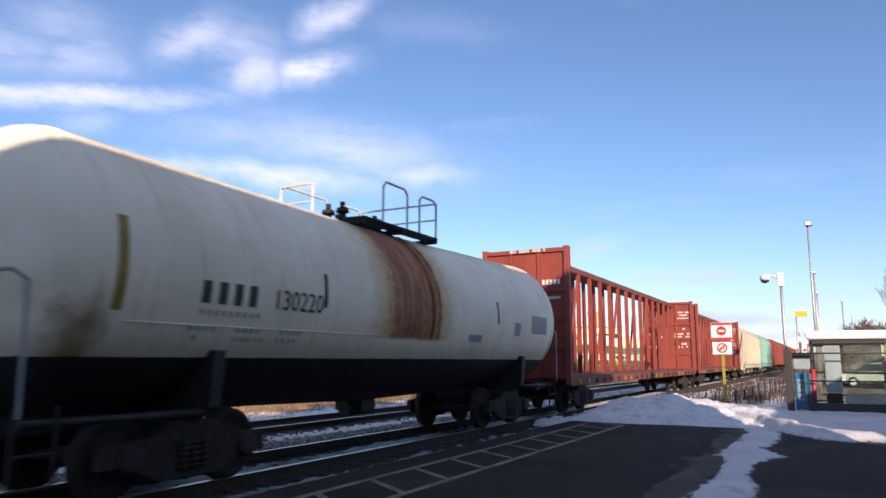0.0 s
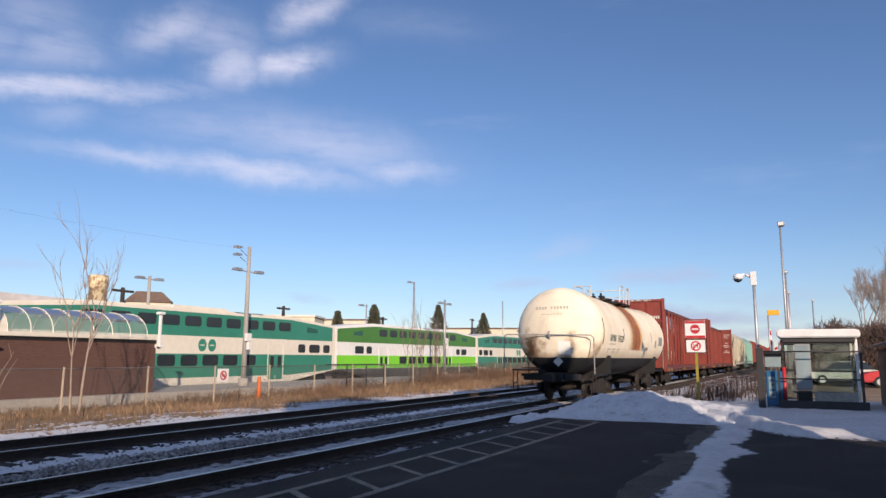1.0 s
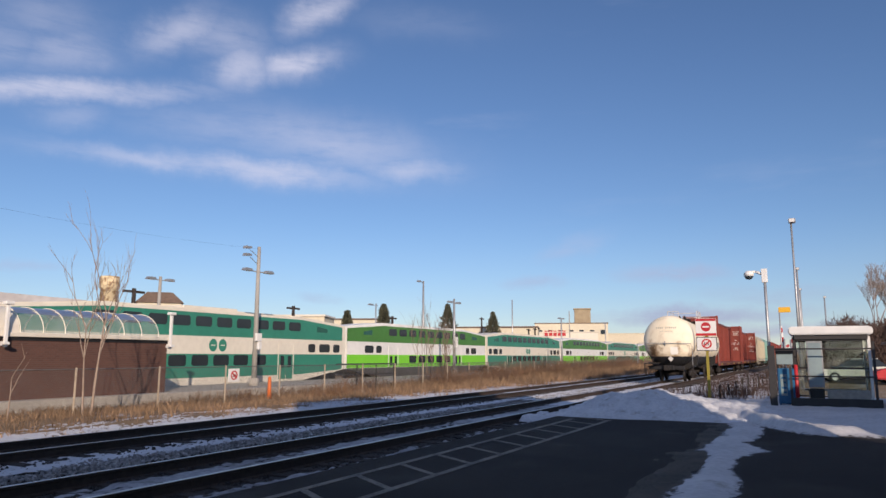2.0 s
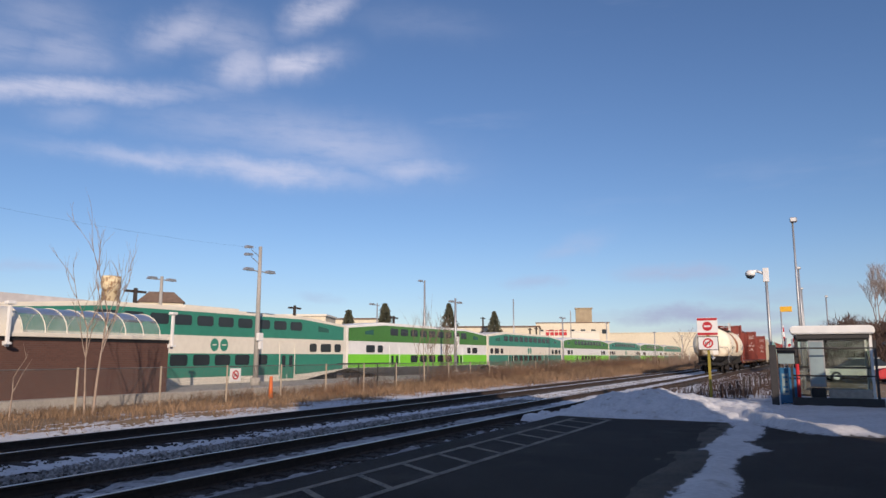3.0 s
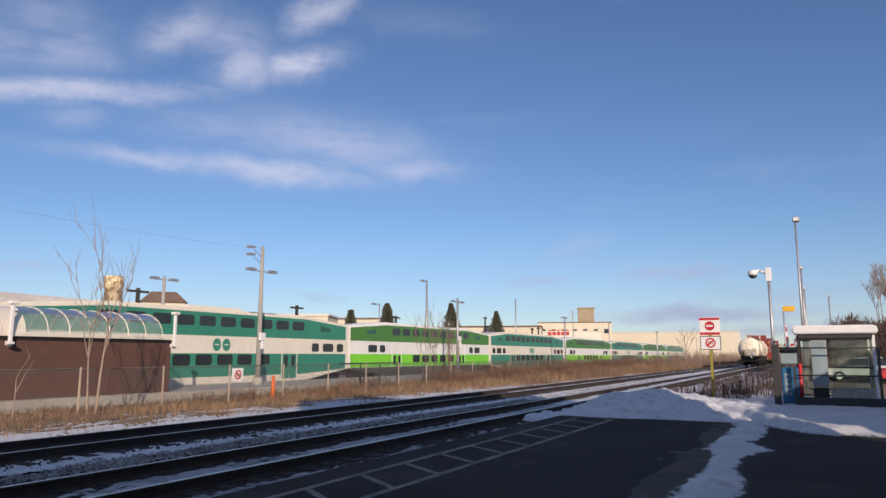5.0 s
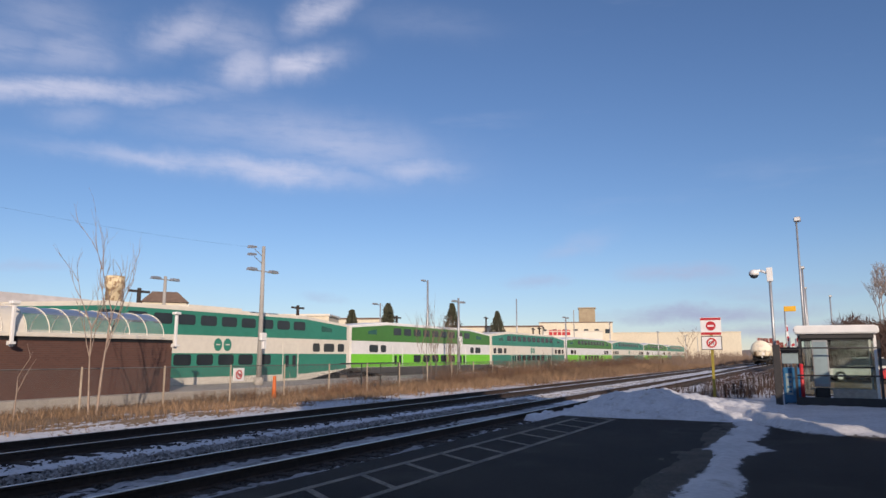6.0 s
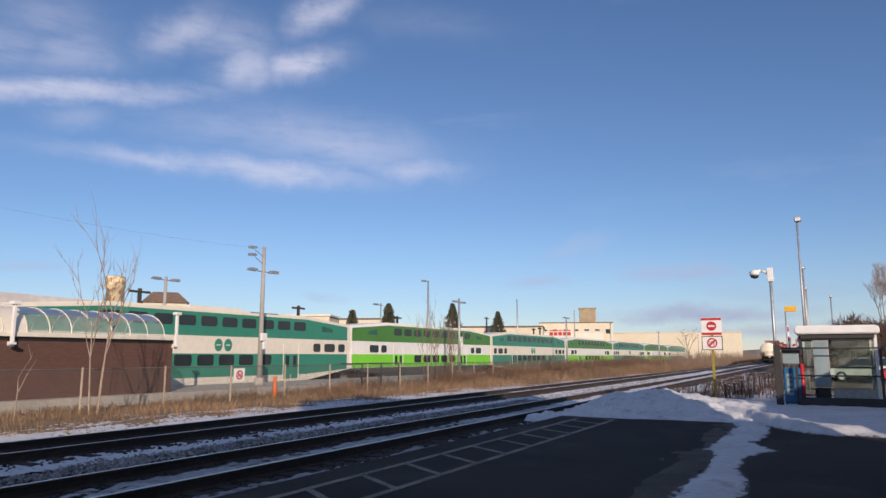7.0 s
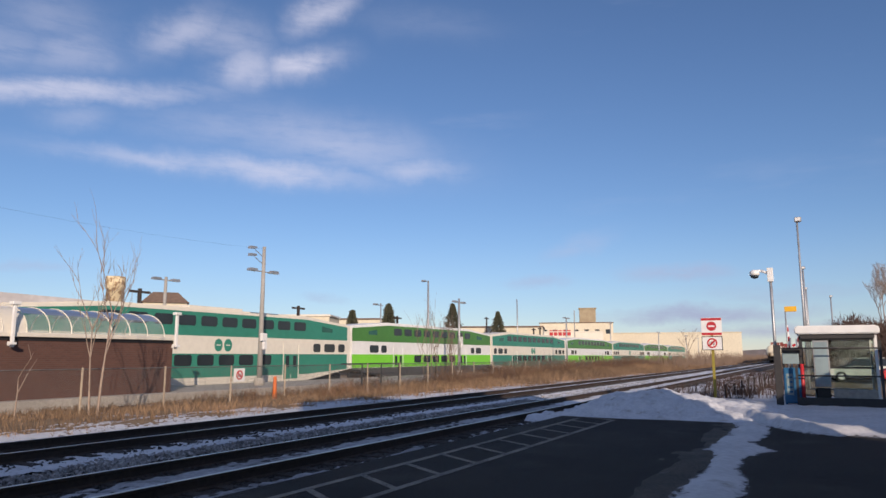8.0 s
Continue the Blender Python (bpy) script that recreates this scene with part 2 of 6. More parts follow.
def make_ground():
    xs = [-3000, -800, -200, -60] + steps(-20, 80, 1.0) + [100, 130, 170, 220, 300, 400, 800, 3000]
    ys = [-3000, -600, -150, -40, 0, 6, 14.2] + steps(14.6, 22.9, 0.6) + [23.1, 27, 34, 60, 120, 500, 3000]
    g = grid_mesh("ground", xs, ys, ground_height, M_EARTH)
    tagged(g, "frozen winter ground with dry grass and thin snow", "ground", kind="structure")
    bm = bmesh.new()
    prism(bm, [(-60, -0.7), (-60, 0.0), (5.95, 0.0), (5.95, -0.7)], "x", -60, 18.6)
    tagged(part("platform", bm, M_ASPHALT), "dark asphalt station platform with faded markings", "platform", kind="structure")
    bm = bmesh.new()
    prism(bm, [(-60, -0.8), (-60, -0.06), (4.4, -0.10), (5.95, -0.35), (5.95, -0.8)], "x", 18.6, 400)
    tagged(part("yard", bm, M_EARTH), "snowy earth yard past the end of the platform", "ground", kind="structure")
    for i, c in enumerate(TRACKS):
        bm = bmesh.new()
        prism(bm, [(c - 2.35, -0.75), (c - 1.5, -0.17), (c + 1.5, -0.17), (c + 2.35, -0.75)], "x", -80, 500)
        tagged(part("track_bed", bm, M_OILED), "oil-darkened ballast bed under a railway track", "track bed", kind="structure")
    bm = bmesh.new()
    prism(bm, [(8.9, -0.8), (9.3, -0.24), (10.9, -0.24), (11.3, -0.8)], "x", -80, 500)
    tagged(part("ballast_shoulder", bm, M_BALLAST), "grey ballast between the two tracks", "ballast", kind="structure")


def make_rails():
    prof = [(-0.07, -0.17), (-0.07, -0.155), (-0.012, -0.135), (-0.012, -0.045), (-0.036, -0.035), (-0.036, -0.006), (0.036, -0.006), (0.036, -0.035), (0.012, -0.045), (0.012, -0.135), (0.07, -0.155), (0.07, -0.17)]
    for c in TRACKS:
        t = thing("railway_track", "railway track of worn steel rails on dark ties", "railway track", "main line tracks", pose(0, c, 0))
        for s in (-GAUGE, GAUGE):
            bm = bmesh.new()
            prism(bm, [(u + s, v) for u, v in prof], "x", -80, 500)
            r = part("rail", bm, M_RAIL, t)
            bm = bmesh.new()
            box(bm, -80, 500, s - 0.03, s + 0.03, -0.006, 0.0)
            part("rail_head", bm, M_RAILTOP, r, "polished steel rail head")
        tie = None
        for i in range(150):
            x = 0.5 + i * 0.56
            m = pose(x, random.uniform(-0.04, 0.04), 0, 0, 0, random.uniform(-1, 1))
            if tie is None:
                bm = bmesh.new()
                box(bm, -0.11, 0.11, -1.27, 1.27, -0.26, -0.150, bevel=0.012)
                tie = part("tie", bm, M_TIE, t, at=m)
            else:
                share(tie, m)


make_ground()
make_rails()


def snow_sheet(name, x0, x1, y0, y1, base, amp, cut, label, d=0.25, seed=3.0, dy=0.08, busy=1.0, m=M_DRIFT):
    """Thin snow whose uneven edge is where it dips under what it lies on."""
    def depth(x, y):
        e = min(y - y0, y1 - y, 0.35) / 0.35
        return wob(x * 0.5, y * 1.3, 1.1, seed) * 0.6 + wob(x, y * 1.5, 3.2 * busy, seed) * 0.5 * busy + cut - (1 - e) * 0.9

    def height(x, y):
        return base + amp * max(-0.3, min(1.0, depth(x, y) * 2.0 + 0.35))

    def cover(x, y):
        return max(0.0, min(1.0, 0.55 + depth(x, y) * 1.6))
    o = grid_mesh(name, steps(x0, x1, d), steps(y0, y1, dy), height, m, cover)
    return tagged(o, label, "snow", kind="stuff")


snow_sheet("snow_strip", 0, 25, 7.28, 8.42, -0.152, 0.035, 0.22, "thin strip of shaded snow between the rails", d=0.1, dy=0.05, busy=1.5, m=M_SHADESNOW)
snow_sheet("snow_strip", 0, 90, 10.5, 11.55, -0.215, 0.05, 0.72, "band of shaded snow on the ballast beside the track", d=0.14, seed=8, dy=0.06, busy=1.0)
snow_sheet("snow_strip", 0, 32, 11.75, 12.9, -0.155, 0.03, 0.05, "thin patchy snow between the rails of the far track", d=0.15, seed=12, m=M_SHADESNOW)
snow_sheet("snow_strip", 0, 40, 5.98, 6.95, -0.165, 0.05, 0.06, "patchy snow along the edge of the platform", d=0.1, seed=17, dy=0.05, busy=1.5, m=M_SHADESNOW)
snow_sheet("snow_patch", 0, 80, 13.7, 18.6, -0.34, 0.06, 0.16, "broken snow lying among the dry grass", d=0.13, seed=21, dy=0.1, busy=1.9)
snow_sheet("snow_strip", 24, 70, 7.20, 8.50, -0.150, 0.035, 0.42, "sunlit snow between the rails of the near track", d=0.2, seed=51, dy=0.06, busy=1.3)
snow_sheet("snow_strip", 31, 90, 11.65, 12.95, -0.150, 0.035, 0.36, "sunlit snow between the rails of the far track", d=0.25, seed=53, dy=0.08, busy=1.2)
snow_sheet("snow_strip", 27, 90, 9.25, 10.7, -0.225, 0.05, 0.30, "sunlit snow on the ballast between the tracks", d=0.25, seed=57, dy=0.08, busy=1.2)
snow_sheet("snow_strip", 70, 190, 7.35, 8.38, -0.145, 0.03, 0.30, "sunlit snow between the rails far down the line", d=0.5, seed=41, dy=0.12)
snow_sheet("snow_strip", 90, 190, 10.0, 11.2, -0.21, 0.05, 0.40, "sunlit snow between the tracks far down the line", d=0.5, seed=43, dy=0.12)
snow_sheet("snow_strip", 90, 190, 11.75, 12.9, -0.145, 0.03, 0.20, "sunlit snow on the far track down the line", d=0.5, seed=47, dy=0.12)

# ---- commuter train ----
M_TEAL = surface("teal_paint", (0.040, 0.235, 0.165), (0.034, 0.20, 0.14), 0.4, grain=3, blotch=0.3, bump=0.03)
M_CREAM = surface("cream_paint", (0.74, 0.70, 0.60), (0.66, 0.62, 0.53), 0.45, grain=3, blotch=0.4, bump=0.03)
M_GREEN = surface("leaf_green_paint", (0.07, 0.215, 0.042), (0.058, 0.18, 0.036), 0.4, grain=3, blotch=0.3, bump=0.03)
M_LIME = surface("lime_paint", (0.20, 0.62, 0.035), (0.17, 0.55, 0.03), 0.4, grain=3, blotch=0.3, bump=0.03)
M_WHITE = surface("white_paint", (0.78, 0.78, 0.76), (0.68, 0.68, 0.67), 0.45, grain=3, blotch=0.4, bump=0.03)
M_PANE = surface("dark_window_glass", (0.022, 0.03, 0.037), (0.032, 0.04, 0.047), 0.16, grain=1, blotch=0.6, bump=0.0)
M_BLACK = surface("black_paint", (0.016, 0.015, 0.016), (0.009, 0.009, 0.010), 0.6, grain=8, blotch=0.8, bump=0.2)
M_RUBBER = surface("dark_rubber", (0.02, 0.02, 0.02), None, 0.8)
M_GREY = surface("grey_paint", (0.30, 0.31, 0.32), (0.22, 0.23, 0.24), 0.55, grain=5, blotch=0.8)
M_STEEL = surface("galvanised_steel", (0.48, 0.49, 0.50), (0.36, 0.37, 0.38), 0.45, 0.6, grain=9, blotch=1.1)
M_DIRT = surface("dirty_steel", (0.028, 0.022, 0.019), (0.015, 0.013, 0.012), 0.8, 0.1, grain=9, blotch=1.4, bump=0.4, third=(0.085, 0.052, 0.033), third_at=(0.58, 0.75))

M_GREYSKIRT = surface("grey_skirt_paint", (0.085, 0.085, 0.085), (0.06, 0.058, 0.055), 0.6, grain=4, blotch=0.5)
HALF = 12.55
FLAT = 7.5
DOOR_X = 6.0


def clip_band(z0, z1):
    """The outline of a side band of a coach between two heights, cut by the sloping ends."""
    def top(x):
        k = max(0, (abs(x) - FLAT) / (HALF - FLAT))
        return 4.03 - 0.42 * k

    def bottom(x):
        k = max(0, (abs(x) - FLAT) / (HALF - FLAT))
        return -0.05 + 0.70 * k
    up = [(x, min(z1, top(x))) for x in (-HALF, -FLAT, FLAT, HALF)]
    dn = [(x, max(z0, bottom(x))) for x in (-HALF, -FLAT, FLAT, HALF)]
    pts = dn + up[::-1]
    if any(a[1] >= b[1] for a, b in zip(dn, up)):
        # the skirt, which runs out where the underside rises past it
        x_end = FLAT + (z1 + 0.05) / 0.70 * (HALF - FLAT)
        pts = [(-x_end, z1), (-FLAT, z0), (FLAT, z0), (x_end, z1)]
    return pts


def pane(bm, x0, x1, z0, z1, y, r=0.1):
    """A window pane with cut corners, standing in the side's face."""
    prism(bm, [(x0 + r, z0), (x1 - r, z0), (x1, z0 + r), (x1, z1 - r), (x1 - r, z1), (x0 + r, z1), (x0, z1 - r), (x0, z0 + r)], "y", y - 0.012, y + 0.03)


def make_coach(old, centre):
    name = "teal and cream" if old else "green, white and lime"
    c = thing("commuter_coach", f"{name} double-deck commuter railway coach standing at the platform", "railway coach", "commuter coaches", pose(centre, 30.0, 0))
    w = 2.95
    base, up, mid, low = (M_CREAM, M_TEAL, M_CREAM, M_TEAL) if old else (M_WHITE, M_GREEN, M_WHITE, M_LIME)
    bm = bmesh.new()
    prism(bm, clip_band(-9, 9), "y", 0.0, w)
    part("body", bm, base, c)
    bm = bmesh.new()
    for x0, x1, z0, z1 in ((-HALF, -FLAT, 3.61, 4.03), (-FLAT, FLAT, 4.03, 4.03), (FLAT, HALF, 4.03, 3.61)):
        prism(bm, [(x0, z0), (x1, z1), (x1, z1 + 0.17), (x0, z0 + 0.17)], "y", 0.22, w - 0.22)
        prism(bm, [(x0, z0), (x1, z1), (x1, z1 + 0.09), (x0, z0 + 0.09)], "y", 0.05, 0.22)
    part("roof", bm, base, c, "pale weathered roof")
    inset = 0.35 if old else 0.0
    for nm, z0, z1, m in (("upper_band", 2.66, 3.96, up), ("middle_band", 1.68, 2.66, mid), ("lower_band", 0.38 if old else 0.70, 1.68, low), ("skirt", -0.05, 0.36 if old else 0.68, base if old else M_GREYSKIRT)):
        if nm == "middle_band" and not old:
            continue
        bm = bmesh.new()
        pts = [(max(-HALF + inset, min(HALF - inset, x)), z) for x, z in clip_band(z0, z1)]
        prism(bm, pts, "y", -0.008, 0.02)
        part(nm, bm, m, c)
    for i in range(10 if old else 9):
        x = -7.5 + 1.59 * i if old else -6.1 + 1.64 * i
        bm = bmesh.new()
        pane(bm, x - 0.6, x + 0.6, 3.20, 3.76, -0.012)
        part("upper_window", bm, M_PANE, c)
    for i in range(6 if old else 5):
        x = -4.5 + 1.6 * i if old else -2.8 + 1.64 * i
        bm = bmesh.new()
        pane(bm, x - 0.6, x + 0.6, 1.02, 1.62, -0.012)
        part("lower_window", bm, M_PANE, c)
    for s in (-1, 1):
        for x, hw in ((8.67, 0.38), (10.1, 0.6), (11.5, 0.38)) if old else ((8.2, 0.38), (9.6, 0.6)):
            bm = bmesh.new()
            pane(bm, s * x - hw, s * x + hw, 1.82, 2.38, -0.012)
            part("end_window", bm, M_PANE, c)
        bm = bmesh.new()
        prism(bm, [(s * 9.2, 3.18), (s * 10.4, 3.18), (s * 10.4, 3.42), (s * 9.2, 3.58)] if s > 0 else [(-10.4, 3.18), (-9.2, 3.18), (-9.2, 3.58), (-10.4, 3.42)], "y", -0.014, 0.02)
        part("stair_window", bm, surface_cache("stair_glass"), c)
        for k in (-1, 1):
            x = s * DOOR_X + k * 0.36
            bm = bmesh.new()
            box(bm, x - 0.33, x + 0.33, -0.018, 0.02, 0.12 if old else 0.71, 1.66, bevel=0.004)
            d = part("door_leaf", bm, low, c)
            bm = bmesh.new()
            pane(bm, x - 0.17, x + 0.17, 0.85, 1.58, -0.022, 0.05)
            part("door_window", bm, M_PANE, d)
        bm = bmesh.new()
        for x0, x1, z0, z1 in ((s * DOOR_X - 0.78, s * DOOR_X - 0.71, 0.1, 2.34), (s * DOOR_X + 0.71, s * DOOR_X + 0.78, 0.1, 2.34), (s * DOOR_X - 0.71, s * DOOR_X + 0.71, 2.27, 2.34)):
            box(bm, x0, x1, -0.022, 0.02, z0 if old else max(z0, 0.71), z1)
        part("door_frame", bm, base, c)
        bm = bmesh.new()
        for k in (-1.25, 1.25):
            for yy in (0.65, 2.15):
                lathe(bm, [(yy, 0.42), (yy + 0.12, 0.42)], 20, "y", (s * 10.3 + k, 0, 0.0))
        box(bm, s * 10.3 - 1.9, s * 10.3 + 1.9, 0.5, 0.66, -0.15, 0.35, bevel=0.03)
        part("bogie", bm, M_BLACK, c, "black bogie with two axles")
    if centre < 35 and old and centre > 20:
        bm = bmesh.new()
        box(bm, -2.2, 2.0, 0.5, 2.4, 4.2, 4.36, bevel=0.03)
        part("roof_unit", bm, base, c, "long pale ventilation unit on the roof")
    if old:
        for s in (-1, 1):
            bm = bmesh.new()
            for x0, x1 in ((-0.68, -0.06), (0.06, 0.68)):
                cx, rx, rz = (x0 + x1) / 2, (x1 - x0) / 2, 0.36
                outer = [(cx + rx * math.cos(a), 2.17 + rz * math.sin(a)) for a in [2 * math.pi * i / 20 for i in range(20)]]
                prism(bm, outer, "y", -0.02, 0.01)
            e = part("emblem", bm, low, c, "round two-part operator emblem, plain shape")
            for k in (-0.37, 0.37):
                bm = bmesh.new()
                box(bm, k - 0.16, k + 0.16, -0.024, -0.018, 2.14, 2.20)
                part("emblem_slot", bm, base, e)
            break
    return c


CACHE = {}


def surface_cache(key):
    if key not in CACHE:
        CACHE[key] = surface("green_tinted_glass", (0.02, 0.09, 0.07), (0.025, 0.11, 0.085), 0.2, bump=0.0)
    return CACHE[key]


GAP_X, PITCH_X = 43.1, 25.4
for i in range(-1, 7):
    make_coach(i % 2 == 0, GAP_X - PITCH_X / 2 + PITCH_X * i)

# ---- freight train ----
TRAIN_Y = TRACKS[0]


def tank_material():
    m = bpy.data.materials.new("tank_paint")
    m.use_nodes = True
    n = Nodes(m.node_tree)
    co = n.add("ShaderNodeTexCoord").outputs["Object"]
    p = n.add("ShaderNodeSeparateXYZ", [co])
    x, y, z = p.outputs
    fine = n.noise(co, 7.0, 6.0, 0.6)
    run = n.noise(n.add("ShaderNodeMapping", {0: co, 3: (5.0, 0.6, 0.5)}).outputs[0], 1.5, 6.0, 0.62)
    col = n.mix(n.ramp(n.noise(co, 0.8, 5.0), 0.35, 0.7), (0.87, 0.79, 0.63, 1), (0.76, 0.68, 0.52, 1))
    grime = n.math("MULTIPLY", n.ramp(run, 0.52, 0.80), 0.35)
    col = n.mix(grime, col, (0.36, 0.27, 0.17, 1))
    # spilled cargo has rusted a belt round the filling hatch
    off = n.math("ABSOLUTE", n.math("ADD", n.math("MULTIPLY_ADD", n.math("SUBTRACT", run, 0.5), 0.5, x), 0.45))
    halo = n.ramp(n.math("MULTIPLY_ADD", n.math("SUBTRACT", fine, 0.5), 0.7, off), 1.65, 0.8)
    belt = n.ramp(n.math("MULTIPLY_ADD", n.math("SUBTRACT", fine, 0.5), 0.5, off), 0.98, 0.62)
    foot = n.ramp(n.math("MULTIPLY_ADD", n.math("SUBTRACT", run, 0.5), 0.12, z), 1.86, 1.95)
    col = n.mix(n.math("MULTIPLY", n.math("MULTIPLY", halo, foot), 0.85), col, (0.50, 0.31, 0.11, 1))
    col = n.mix(n.math("MULTIPLY", n.math("MULTIPLY", belt, foot), 0.92), col, n.mix(n.ramp(n.math("MULTIPLY_ADD", n.math("SUBTRACT", fine, 0.5), 0.5, run), 0.42, 0.62), (0.22, 0.055, 0.032, 1), (0.40, 0.17, 0.055, 1)))
    # spilled product has browned the crown of the tank, the rim of the heads and the foot of the paint
    crown = n.math("MULTIPLY", n.ramp(n.math("MULTIPLY_ADD", n.math("SUBTRACT", fine, 0.5), 0.5, z), 3.75, 4.05), n.ramp(n.math("ABSOLUTE", x), 6.6, 6.2))
    col = n.mix(n.math("MULTIPLY", crown, 0.6), col, (0.50, 0.33, 0.15, 1))
    rim = n.math("MULTIPLY", n.ramp(n.math("ABSOLUTE", n.math("SUBTRACT", n.math("ABSOLUTE", n.math("MULTIPLY_ADD", n.math("SUBTRACT", fine, 0.5), 0.4, x)), 6.72)), 0.34, 0.06), n.ramp(n.math("MULTIPLY_ADD", n.math("SUBTRACT", run, 0.5), 0.8, z), 2.35, 1.75))
    col = n.mix(n.math("MULTIPLY", rim, 0.75), col, (0.24, 0.15, 0.06, 1))
    ooze = n.math("MULTIPLY", n.ramp(n.math("MULTIPLY_ADD", n.math("SUBTRACT", run, 0.5), 0.7, z), 1.95, 1.60), 0.45)
    col = n.mix(ooze, col, (0.44, 0.34, 0.21, 1))
    # a fresh white patch and a brown run on the heads
    head = n.ramp(n.math("ABSOLUTE", x), 6.35, 6.75)
    spot = n.math("MULTIPLY", head, n.ramp(n.math("ADD", n.noise(co, 1.3, 5.0), n.math("MULTIPLY", n.math("SUBTRACT", 2.3, z), 0.22)), 0.52, 0.72))
    col = n.mix(n.math("MULTIPLY", spot, 0.8), col, (0.24, 0.13, 0.05, 1))
    ry = n.math("ABSOLUTE", n.math("ADD", n.math("MULTIPLY_ADD", n.math("SUBTRACT", fine, 0.5), 0.35, y), -0.95))
    rz = n.math("ABSOLUTE", n.math("ADD", z, -1.95))
    runs = n.math("MULTIPLY", head, n.math("MULTIPLY", n.ramp(ry, 0.34, 0.05), n.ramp(rz, 0.55, 0.2)))
    col = n.mix(n.math("MULTIPLY", runs, 0.9), col, (0.07, 0.035, 0.015, 1))
    wy = n.math("ABSOLUTE", n.math("ADD", n.math("MULTIPLY_ADD", n.math("SUBTRACT", fine, 0.5), 0.25, y), 0.38))
    wz = n.math("ABSOLUTE", n.math("ADD", z, -1.92))
    fresh = n.math("MULTIPLY", head, n.math("MULTIPLY", n.ramp(wy, 0.26, 0.18), n.ramp(wz, 0.30, 0.18)))
    col = n.mix(n.math("MULTIPLY", fresh, 0.9), col, (0.86, 0.85, 0.80, 1))
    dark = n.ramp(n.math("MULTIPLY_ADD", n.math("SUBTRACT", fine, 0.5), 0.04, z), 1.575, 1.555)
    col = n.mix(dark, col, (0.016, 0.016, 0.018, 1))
    bp = n.add("ShaderNodeBump", {"Strength": 0.08, "Distance": 0.02, "Height": n.noise(co, 3.0, 4.0)})
    s = n.add("ShaderNodeBsdfPrincipled", {"Base Color": col, "Roughness": n.math("MULTIPLY_ADD", fine, 0.3, 0.45), "Specular IOR Level": 0.3, "Normal": bp.outputs[0]})
    n.add("ShaderNodeOutputMaterial", [s.outputs[0]])
    return m


M_TANK = tank_material()
M_RED = surface("box_red_paint", (0.26, 0.046, 0.030), (0.18, 0.035, 0.024), 0.6, grain=5, blotch=0.5, bump=0.12, third=(0.14, 0.05, 0.03), third_at=(0.58, 0.8), streak=(2.5, 2.5, 0.5))
# Darker copy of the red above, with shade put into the colour.
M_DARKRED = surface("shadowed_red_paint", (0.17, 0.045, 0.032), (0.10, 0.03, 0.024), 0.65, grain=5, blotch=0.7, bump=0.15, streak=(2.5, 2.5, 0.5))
M_HOPPER = surface("hopper_cream_paint", (0.52, 0.48, 0.37), (0.38, 0.34, 0.26), 0.6, grain=5, blotch=0.5, streak=(2.5, 2.5, 0.4))
M_AQUA = surface("hopper_aqua_paint", (0.25, 0.44, 0.38), (0.17, 0.32, 0.28), 0.6, grain=5, blotch=0.5, streak=(2.5, 2.5, 0.4))
M_MARK = surface("stencil_black", (0.02, 0.02, 0.022), None, 0.7)
M_GOLD = surface("reflector_gold", (0.34, 0.24, 0.03), (0.22, 0.15, 0.02), 0.4)
M_LETTER = surface("lettering_white", (0.72, 0.70, 0.66), (0.5, 0.46, 0.42), 0.6)
M_BRIGHT = surface("rail_white_paint", (0.70, 0.70, 0.68), (0.5, 0.48, 0.45), 0.5)
FREIGHT = []


def freight_car(name, label, category, centre, group=""):
    c = thing(name, label, category, group, pose(centre, TRAIN_Y, 0))
    FREIGHT.append((c, centre))
    return c


BOGIE_PARTS = {}


